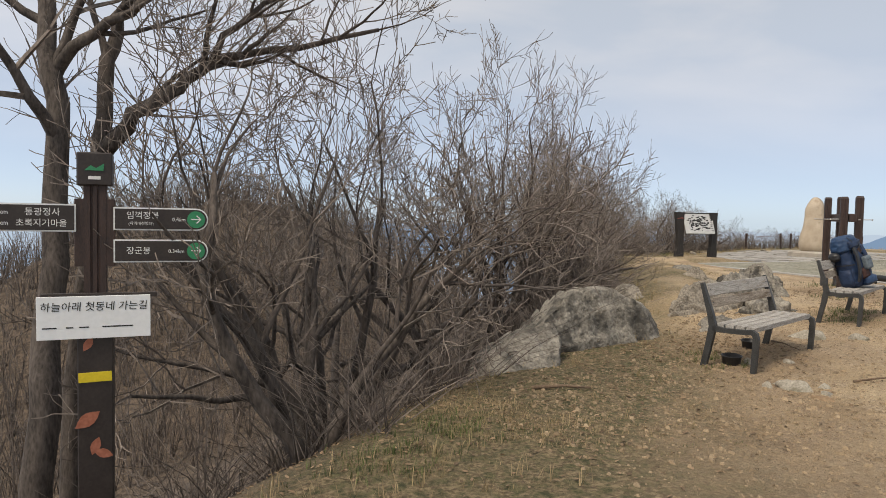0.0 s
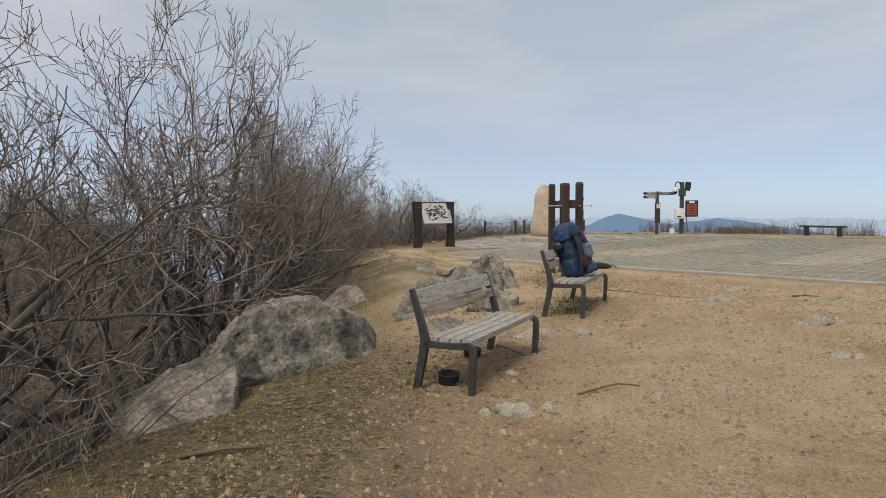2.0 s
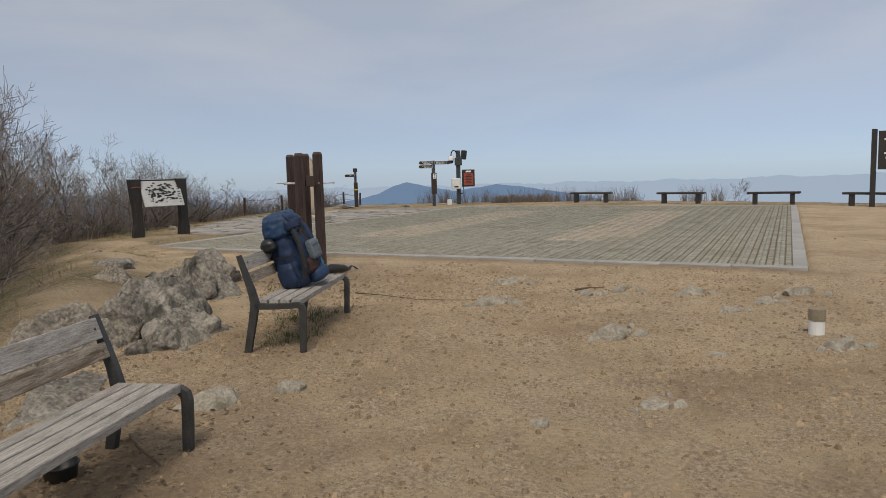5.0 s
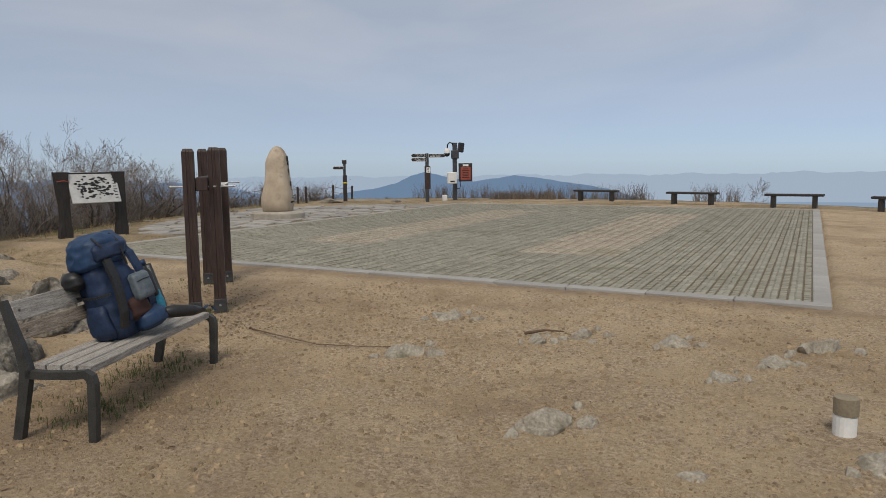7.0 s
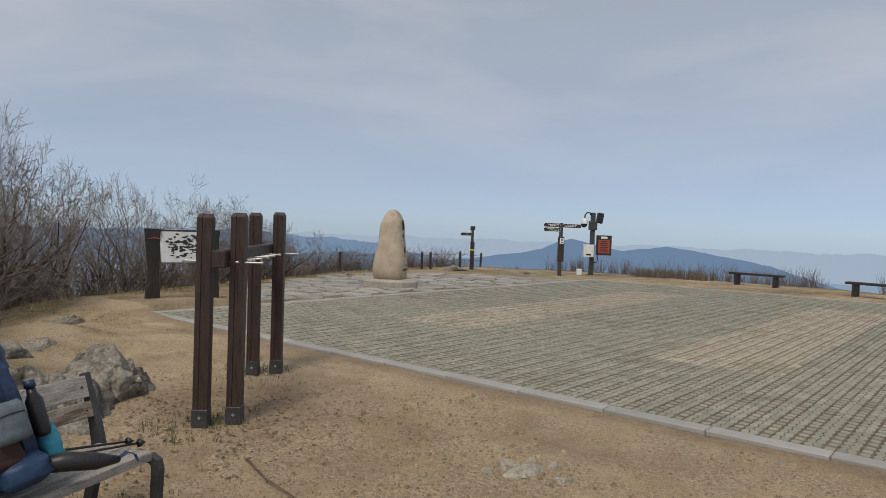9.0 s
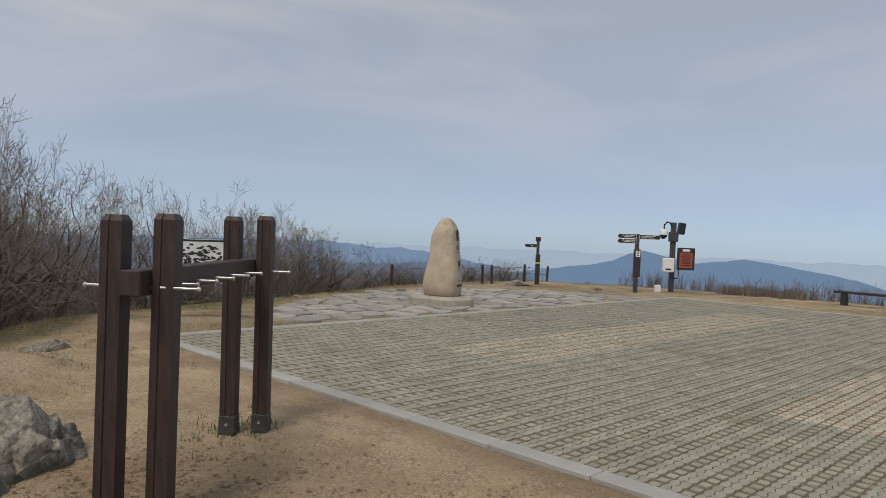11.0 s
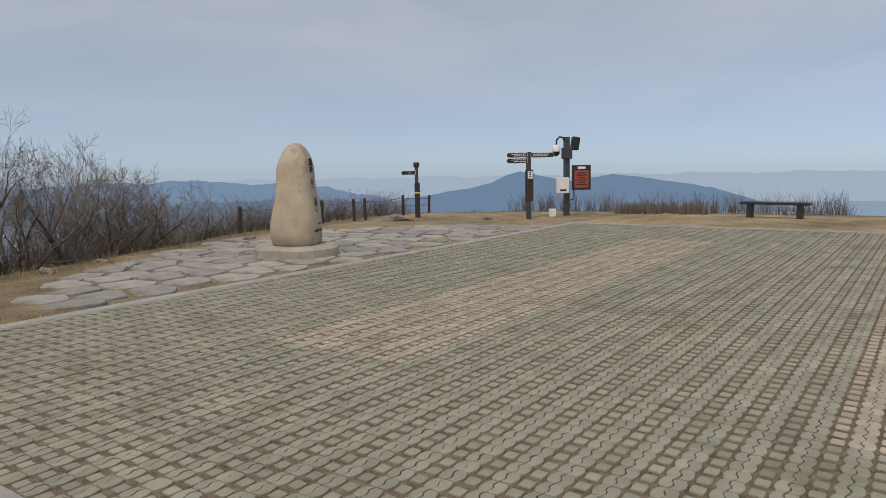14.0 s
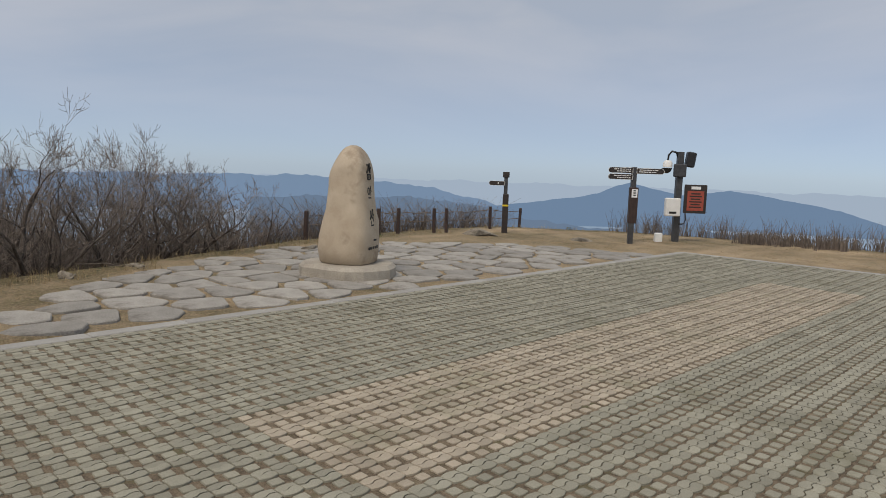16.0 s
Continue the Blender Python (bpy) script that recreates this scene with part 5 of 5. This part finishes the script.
def start_signpost():
    sx, sy = 9.53, -15.24
    g = gz(sx, sy) - 0.04
    ob = thing("signpost", pose(sx, sy, g, 0, 0, SIGN_RZ), "dark brown timber direction post with finger boards", "signpost", "direction posts")
    H = SIGN_TOP - g
    part("post", grooved_post(H - 0.06, 0.125, 1), M_POST, ob)
    mb = Mesh()
    mb.box(0.20, 0.16, 0.205, pose(0, 0, H - 0.10), 0.008)
    cap = part("cap", mb, M_SIGNB, ob, "dark boxed cap with a green mark")
    mb = Mesh()
    mb.prism([(-0.055, -0.02), (-0.02, 0.012), (0.01, -0.005), (0.055, 0.025), (0.05, -0.02)], 0, 0.004, pose(0.0, -0.081, H - 0.09, 90, 0, 0))
    part("emblem", mb, M_GREEN, cap)
    mb = Mesh()
    mb.box(0.07, 0.003, 0.02, pose(0.0, -0.0815, H - 0.155), 0.0005)
    part("lettering", mb, M_WHITE, cap)
    mb = Mesh()
    mb.box(0.205, 0.15, 1.45, pose(0, 0.0, H - 0.90 - 0.725), 0.008)
    low = part("lower_casing", mb, M_SIGNB, ob, "dark brown boxed lower half")
    a1 = H - 0.405
    arm(ob, "finger_board", 0.565, 0.145, pose(0.105, -0.055, a1, 0, 0, 0), [("임꺽정봉", 0.052, 0.17, 0.02), ("(하악대전망대)", 0.024, 0.16, -0.03), ("0.4km", 0.033, 0.385, -0.002)], 1, disc=True)
    arm(ob, "finger_board", 0.565, 0.145, pose(0.105, -0.055, a1 - 0.204, 0, 0, 0), [("장군봉", 0.052, 0.145, 0.0), ("0.34km", 0.033, 0.37, -0.002)], 1, disc=True)
    arm(ob, "finger_board", 0.66, 0.17, pose(-0.105, -0.055, a1 + 0.0, 0, 0, 0), [("통광정사", 0.052, 0.18, 0.032), ("초록지기마을", 0.05, 0.185, -0.035), ("km", 0.04, 0.385, 0.03), ("km", 0.04, 0.385, -0.035)], -1)
    for s in (-1, 1):
        mb = Mesh()
        mb.box(0.06, 0.03, 0.42, pose(s * 0.085, -0.045, a1 - 0.09), 0.003)
        part("bracket", mb, M_POST, ob)
    mb = Mesh()
    mb.box(0.64, 0.018, 0.265, None, 0.002)
    wb = part("white_notice", mb, M_PAPER, ob, "white board with hand-painted writing", m=pose(0.0, -0.088, H - 1.02, 0, -0.4, 0))
    writing("lettering", "하늘아래 첫동네 가는길", 0.062, M_INK, wb, pose(0, -0.0095, 0.065, 90, 0, 0), "hand-painted black writing", shear=0.1)
    for x, wd in ((-0.25, 0.1), (-0.14, 0.05), (-0.06, 0.07), (0.13, 0.22)):
        mb = Mesh()
        mb.box(wd * 0.8, 0.002, 0.008, pose(x, -0.0098, -0.06), 0.0005)
        part("lettering", mb, M_INK, wb)
    mb = Mesh()
    mb.box(0.66, 0.02, 0.03, pose(0.03, -0.075, H - 0.885), 0.003)
    part("notice_batten", mb, M_SIGNB, ob)
    mb = Mesh()
    mb.box(0.19, 0.004, 0.062, pose(0, -0.078, H - 1.40, 0, -1.5, 0), 0.001)
    part("yellow_label", mb, M_YELLOW, ob, "yellow printed label")
    for x, z, rz, s in ((-0.045, H - 1.67, 35, 1.0), (0.0, H - 1.84, 70, 0.7), (0.045, H - 1.89, -20, 0.7), (-0.04, H - 1.19, 60, 0.6)):
        ol = [(0.085 * s * t, 0.042 * s * math.sin(3.1416 * (t + 1) / 2) * sg) for sg, seq in ((1, (-1, -0.6, -0.2, 0.2, 0.6)), (-1, (1, 0.6, 0.2, -0.2, -0.6))) for t in seq]
        mb = Mesh()
        mb.prism(ol[::-1], 0, 0.003, pose(x, -0.076, z, 90, -rz, 0))
        part("leaf_motif", mb, M_RUST, ob, "rust-orange painted leaf")


SIGN_RZ, SIGN_TOP = 84, 1.615
start_signpost()


def mast(name, x, y, h, rz, label):
    z = gz(x, y)
    ob = thing(name, pose(x, y, z, 0, 0, rz), label, "signpost", "direction posts")
    return ob


SG1 = (-1.87, 17.65)
sg1 = mast("signpost", SG1[0], SG1[1], 2.05, 42, "dark direction post with two dark finger boards")
mb = Mesh()
mb.box(0.13, 0.13, 2.1, pose(0, 0, 0.98), 0.008)
part("post", mb, M_DSTEEL, sg1)
mb = Mesh()
mb.box(0.225, 0.15, 0.95, pose(0.02, 0, 1.02), 0.01)
part("lower_casing", mb, M_POST, sg1, "dark brown timber casing")
mb = Mesh()
mb.box(0.15, 0.01, 0.22, pose(0.03, -0.082, 1.34), 0.001)
nt = part("white_notice", mb, M_PAPER, sg1, "small white notice")
for k in range(3):
    mb = Mesh()
    mb.box(0.07, 0.003, 0.03, pose(0.03, -0.0875, 1.41 - 0.06 * k), 0.0005)
    part("lettering", mb, M_INK, nt)
for z in (1.94, 1.77):
    arm(sg1, "finger_board", 0.64, 0.15, pose(-0.05, -0.085, z, 0, 0, 0), [], -1, bars=True)
arm(sg1, "finger_board", 0.72, 0.15, pose(0.05, -0.085, 1.93, 0, 0, 0), [], 1, bars=True)

SG0 = (-5.43, 16.73)
sg0 = mast("signpost", SG0[0], SG0[1], 1.8, 38, "slim dark direction post with one short board")
mb = Mesh()
mb.box(0.11, 0.11, 1.85, pose(0, 0, 0.83), 0.008)
part("post", mb, M_DSTEEL, sg0)
mb = Mesh()
mb.box(0.17, 0.14, 1.15, pose(0.01, 0, 0.55), 0.01)
part("lower_casing", mb, M_SIGNB, sg0)
mb = Mesh()
mb.box(0.19, 0.16, 0.16, pose(0, 0, 1.69), 0.01)
part("cap", mb, M_SIGNB, sg0)
arm(sg0, "finger_board", 0.46, 0.13, pose(-0.03, -0.075, 1.44, 0, 0, 0), [("→", 0.1, 0.2, 0)], -1)
mb = Mesh()
mb.box(0.176, 0.146, 0.05, pose(0.01, 0, 0.8), 0.002)
part("yellow_label", mb, M_YELLOW, sg0, "yellow band")

SG2 = (-1.54, 19.6)
sg2 = thing("camera_mast", pose(SG2[0], SG2[1], gz(*SG2), 0, 0, 42), "dark steel mast with dome camera, loudspeaker, box and red notice", "camera mast")
mb = Mesh()
mb.box(0.17, 0.17, 2.62, pose(0, 0, 1.21), 0.01)
part("mast", mb, M_DSTEEL, sg2)
mb = Mesh()
mb.box(0.25, 0.22, 0.42, pose(0.28, 0, 2.31, 0, 8, 0), 0.03)
part("loudspeaker", mb, M_BLACK, sg2, "black box loudspeaker")
mb = Mesh()
mb.tube([(-0.05, 0, 2.35), (-0.12, 0, 2.5), (-0.24, 0, 2.53), (-0.33, 0, 2.42), (-0.34, 0, 2.25)], [0.03] * 5, 10)
part("gooseneck", mb, M_BLACK, sg2, smooth=True)
mb = Mesh()
prof = [(0.0, 2.28), (0.09, 2.27), (0.13, 2.2), (0.13, 2.08)]
for rr, z in prof:
    mb.v += [(-0.34 + rr * math.cos(6.283 * k / 16), rr * math.sin(6.283 * k / 16), z) for k in range(16)]
mb.f = [(i * 16 + k, i * 16 + (k + 1) % 16, i * 16 + 16 + (k + 1) % 16, i * 16 + 16 + k) for i in range(3) for k in range(16)]
part("camera_hood", mb, M_WHITE, sg2, "white camera hood", smooth=True)
mb = Mesh()
for i in range(6):
    t = 1.5708 * i / 5
    mb.v += [(-0.36 + 0.14 * math.cos(t) * math.cos(6.283 * k / 16), 0.14 * math.cos(t) * math.sin(6.283 * k / 16), 2.06 - 0.15 * math.sin(t) * 1.0) for k in range(16)]
mb.f = [(i * 16 + k, i * 16 + (k + 1) % 16, i * 16 + 16 + (k + 1) % 16, i * 16 + 16 + k) for i in range(5) for k in range(16)]
part("camera_dome", mb, M_BLACK, sg2, "dark glass dome", smooth=True)
mb = Mesh()
mb.box(0.34, 0.12, 0.36, pose(-0.02, -0.1, 2.0), 0.02)
part("junction_box", mb, M_DSTEEL, sg2)
mb = Mesh()
mb.box(0.40, 0.22, 0.50, pose(-0.19, -0.2, 0.98), 0.02)
cab = part("cabinet", mb, M_WHITE, sg2, "white equipment cabinet")
mb = Mesh()
mb.box(0.2, 0.006, 0.06, pose(-0.2, -0.312, 0.83), 0.001)
part("cabinet_label", mb, M_INK, cab)
mb = Mesh()
mb.box(0.62, 0.06, 0.80, None, 0.01)
rs_ = part("notice_board", mb, M_SIGNB, sg2, "dark framed board", m=pose(0.45, -0.12, 1.22))
mb = Mesh()
mb.box(0.46, 0.02, 0.55, pose(0, -0.03, -0.05), 0.002)
rp = part("red_notice", mb, M_RED, rs_, "red notice sheet")
for k in range(6):
    mb = Mesh()
    mb.box(0.34 if k % 2 else 0.26, 0.004, 0.035, pose(0, -0.042, 0.15 - 0.075 * k), 0.0005)
    part("lettering", mb, M_SIGNB, rp)
mb = Mesh()
mb.box(0.26, 0.02, 0.08, pose(0, -0.03, 0.31), 0.001)
part("title_strip", mb, M_PAPER, rs_)
mb = Mesh()
mb.tube([(0.05, -0.1, 0.5), (0.18, -0.12, 0.52), (0.22, -0.12, 0.62), (0.2, -0.12, 0.85)], [0.02] * 4, 8)
part("cable", mb, M_BLACK, sg2, smooth=True)
mb = Mesh()
mb.box(0.2, 0.2, 0.26, None, 0.02)
tagged(part("marker_block", mb, M_WHITE, m=pose(-1.75, 19.0, gz(-1.75, 19.0) + 0.11, 0, 0, 40)), "small white painted concrete block beside the mast", "marker")

# a sign at the right-hand far corner
sgr = thing("signpost", pose(14.95, 16.4, gz(14.95, 16.4), 0, 0, -8), "tall dark timber notice board on a post", "signpost", "direction posts")
mb = Mesh()
mb.box(0.16, 0.16, 2.65, pose(0, 0, 1.22), 0.01)
part("post", mb, M_POSTB, sgr)
mb = Mesh()
mb.box(1.2, 0.08, 1.25, pose(0.72, -0.02, 1.85), 0.01)
nb = part("notice_board", mb, M_SIGNB, sgr)
for k in range(6):
    mb = Mesh()
    mb.box(0.8 - 0.1 * (k % 3), 0.004, 0.06, pose(0.68, -0.063, 2.2 - 0.15 * k), 0.0005)
    part("lettering", mb, M_WHITE, nb)
mb = Mesh()
mb.box(0.16, 0.16, 2.65, pose(1.42, 0, 1.22), 0.01)
part("post", mb, M_POSTB, sgr)


# ---- low backless benches along the far rim ----
def low_bench(ax, ay, bx, by, over=0.26):
    rz = math.degrees(math.atan2(by - ay, bx - ax))
    Lf = math.dist((ax, ay), (bx, by))
    za, zb = gz(ax, ay), gz(bx, by)
    ob = thing("low_bench", pose((ax + bx) / 2, (ay + by) / 2, (za + zb) / 2, 0, -math.degrees(math.atan2(zb - za, Lf)), rz), "dark timber backless bench on two posts at the rim", "bench", "low benches along the rim")
    for dy in (-0.105, 0.105):
        mb = Mesh()
        mb.box(Lf + 2 * over, 0.195, 0.075, pose(0, dy, 0.43), 0.008)
        part("seat_board", mb, M_POSTB, ob)
    for s in (-1, 1):
        mb = Mesh()
        mb.box(0.13, 0.34, 0.5, pose(s * Lf / 2, 0, 0.15), 0.008)
        part("leg", mb, M_POSTB, ob)


low_bench(3.75, 21.0, 5.1, 20.95)
low_bench(7.85, 19.5, 9.2, 19.3)
low_bench(11.35, 18.0, 12.6, 17.85)
low_bench(14.4, 16.9, 15.5, 16.6)

# ---- painted concrete marker ----
mk = thing("marker_post", pose(12.73, -3.6, gz(12.73, -3.6)), "short round concrete marker post painted white below", "marker")
mb = Mesh()
mb.tube([(0, 0, -0.05), (0, 0, 0.12), (0.002, 0, 0.13)], [0.068, 0.068, 0.066], 18)
part("painted_base", mb, M_WHITE, mk, "white painted lower half", smooth=False)
mb = Mesh()
mb.tube([(0.002, 0, 0.13), (0.002, 0, 0.235), (0.002, 0, 0.24), (0.002, 0, 0.235), (0.002, 0, 0.16)], [0.072, 0.072, 0.068, 0.060, 0.060], 22)
part("bare_head", mb, M_CONC, mk, "bare brown concrete head")


# ---- rope fence beyond the stone ----
fence = thing("rope_fence", pose(0, 0, 0), "timber posts joined by two ropes at the rim", "fence")
FP = [(-6.6, 10.6), (-6.7, 13.0), (-6.75, 13.75), (-6.6, 15.0), (-6.45, 15.35), (-6.7, 17.6), (-7.0, 19.5)]
for x, y in FP:
    z = gz(x, y)
    mb = Mesh()
    mb.box(0.09, 0.09, 0.9, pose(x, y, z + 0.25, rb.uniform(-3, 3), rb.uniform(-3, 3), 30), 0.015)
    part("post", mb, M_POST, fence)
for h in (0.6, 0.36):
    for (x0, y0), (x1, y1) in zip(FP, FP[1:]):
        z0, z1 = gz(x0, y0) + h, gz(x1, y1) + h
        mb = Mesh()
        mb.tube([(x0, y0, z0), ((x0 + x1) / 2, (y0 + y1) / 2, (z0 + z1) / 2 - 0.05), (x1, y1, z1)], [0.010] * 3, 6)
        part("rope", mb, M_STICK, fence)


# ---- helipad court: kerb, bedding, pavers ----
court = thing("pavement", pose(0, 0, 0), "square helipad of grey-green grass pavers with pinkish letter", "pavement", kind="structure")
mb = Mesh()
mb.add([(0.05, 0.05, -0.015), (COURT_W - 0.05, 0.05, -0.015), (COURT_W - 0.05, COURT_D - 0.05, -0.015), (0.05, COURT_D - 0.05, -0.015)], [(0, 1, 2, 3)])
part("bedding", mb, M_BED, court, "brown soil with dry grass in the joints")
KW = 0.19
kerb_me = Mesh().box(0.992, KW, 0.26, None, 0.008).data("kerb_stone", M_KERB)


def kerb_run(x0, y0, x1, y1):
    Lk = math.dist((x0, y0), (x1, y1))
    n = max(1, round(Lk))
    for i in range(n):
        t = (i + 0.5) / n
        ob = part("kerb_stone", kerb_me, None, court, m=pose(x0 + (x1 - x0) * t, y0 + (y1 - y0) * t, -0.13 + rb.uniform(-0.003, 0.003), 0, 0, math.degrees(math.atan2(y1 - y0, x1 - x0))))
        ob.scale = (Lk / n, 1, 1)


kerb_run(0, KW / 2, COURT_W, KW / 2)
kerb_run(0, COURT_D - KW / 2, COURT_W, COURT_D - KW / 2)
kerb_run(KW / 2, KW, KW / 2, COURT_D - KW)
kerb_run(COURT_W - KW / 2, KW, COURT_W - KW / 2, COURT_D - KW)

NX_C, NY_C = 49, 122
PX, PY = (COURT_W - 2 * KW) / NX_C, (COURT_D - 2 * KW) / NY_C
# two wave-edged stones lock together, then a small block stands alone in the gravel
left_ol = [(-0.050, -0.0625), (-0.003, -0.0625), (0.009, -0.036), (0.006, -0.012), (-0.011, 0.012), (-0.013, 0.038), (-0.003, 0.0625), (-0.052, 0.0625), (-0.063, 0.034), (-0.069, 0.0), (-0.063, -0.034)]
right_ol = [(-x, -y) for x, y in left_ol]
small_ol = [(-0.036, -0.037), (0.034, -0.042), (0.040, -0.007), (0.036, 0.037), (-0.034, 0.042), (-0.040, 0.007)]


def slab(mesh, ol, top, m=None, inset=0.005):
    """A paver without its buried underside: sides, worn edge and top."""
    n = len(ol)
    v = [(x, y, top - 0.02) for x, y in ol]
    rings = 2
    if inset:
        v += [(x, y, top - inset) for x, y in ol]
        v += [(x * 0.9, y * 0.94, top) for x, y in ol]
        rings = 3
    else:
        v += [(x, y, top) for x, y in ol]
    f = [tuple(range((rings - 1) * n, rings * n))]
    for r_ in range(rings - 1):
        f += [(r_ * n + i, r_ * n + (i + 1) % n, (r_ + 1) * n + (i + 1) % n, (r_ + 1) * n + i) for i in range(n)]
    return mesh.add(v, f, m)


KINDS = [({L: slab(Mesh(), ol, 0.0).data("paver", M_PAVERP if L else M_PAVER) for L in (False, True)}, ol, dx, dz)
         for ol, dx, dz in ((left_ol, 0.073, 0.0), (right_ol, 0.077, 0.0), (small_ol, 0.200, -0.004))]


def in_letter(x, y):
    return (3.1 < x < 4.75 and 3.15 < y < 13.3) or (7.95 < x < 9.6 and 3.15 < y < 13.3)


rp_ = random.Random(17)
rest = {False: Mesh(), True: Mesh()}
singles = 0
for j in range(NY_C):
    for i in range(NX_C):
        x, y = KW + PX * i, KW + PY * (j + 0.5)
        sink = 0.0025 * waves(x, y, 41, 1.1)
        for me_, ol, dx, dz in KINDS:
            px, py = x + dx + rp_.uniform(-0.0015, 0.0015), y + rp_.uniform(-0.002, 0.002)
            L_ = in_letter(px, py)
            m_ = pose(px, py, dz + sink + rp_.uniform(-0.003, 0.002), rp_.uniform(-1.3, 1.3), rp_.uniform(-1.3, 1.3), rp_.uniform(-1.5, 1.5))
            if 5.2 < px < 7.2 and 1.6 < py < 3.2 and singles < 296:
                singles += 1
                part("paver", me_[L_], None, court, m=m_)
            else:
                slab(rest[L_], ol, 0.0, m_, 0.004 if py < 6 else 0)
for L_, mm in ((False, M_PAVER), (True, M_PAVERP)):
    tagged(part("pavers", rest[L_], mm, court, "grey-green wave-edged pavers with small blocks in gravel" if not L_ else "pinkish pavers forming the helipad letter"), kind="stuff")


# ---- flagstones round the stone ----
flags = thing("pavement_flags", pose(0, 0, 0), "irregular grey flagstones set in dry soil round the stone", "paving", kind="structure")
rf = random.Random(23)
seeds = []
gx, gy = 0.74, 0.62
for j in range(-1, 26):
    for i in range(-12, 2):
        seeds.append((i * gx + rf.uniform(-0.24, 0.24) + (j % 2) * 0.3, 2.4 + j * gy + rf.uniform(-0.2, 0.2)))


def cell(k, keep=0.045):
    """The plot of ground nearest to one seed, drawn in for the joint."""
    x0, y0 = seeds[k]
    poly = [(x0 - 1, y0 - 1), (x0 + 1, y0 - 1), (x0 + 1, y0 + 1), (x0 - 1, y0 + 1)]
    for q, (x1, y1) in enumerate(seeds):
        if q == k or abs(x1 - x0) > 2 or abs(y1 - y0) > 2:
            continue
        dx, dy = x1 - x0, y1 - y0
        D = math.hypot(dx, dy)
        lim = D / 2 - keep
        out = []
        for a in range(len(poly)):
            p, r_ = poly[a], poly[(a + 1) % len(poly)]
            sp_ = ((p[0] - x0) * dx + (p[1] - y0) * dy) / D - lim
            sr = ((r_[0] - x0) * dx + (r_[1] - y0) * dy) / D - lim
            if sp_ <= 0:
                out.append(p)
            if sp_ * sr < 0:
                t = sp_ / (sp_ - sr)
                out.append((p[0] + (r_[0] - p[0]) * t, p[1] + (r_[1] - p[1]) * t))
        poly = out
        if len(poly) < 3:
            return []
    return poly


for k, (x, y) in enumerate(seeds):
    west = float(np.interp(y, [2.4, 3.0, 4.2, 6, 8.5, 11, 13.5, 15.6], [-0.2, -1.4, -2.6, -3.9, -5.0, -5.4, -4.4, -1.2]))
    if x > -0.18 or x < west or y < 2.7 or y > 15.8:
        continue
    ol = cell(k)
    if len(ol) < 4:
        continue
    ol = [(min(px, -0.03), py) for px, py in ol]
    rounded = []
    for a in range(len(ol)):
        p, q, s = ol[a - 1], ol[a], ol[(a + 1) % len(ol)]
        rounded += [(q[0] + (p[0] - q[0]) * 0.13, q[1] + (p[1] - q[1]) * 0.13), (q[0] + (s[0] - q[0]) * 0.13, q[1] + (s[1] - q[1]) * 0.13)]
    zf = gz(x, y) + 0.032 + rf.uniform(-0.006, 0.01)
    mb = Mesh()
    mb.prism([(px - x, py - y) for px, py in rounded], -0.06, 0.0, None, 0.012)
    part("flagstone", mb, M_FLAG, flags, m=pose(x, y, zf, rf.uniform(-0.8, 0.8), rf.uniform(-0.8, 0.8), 0))
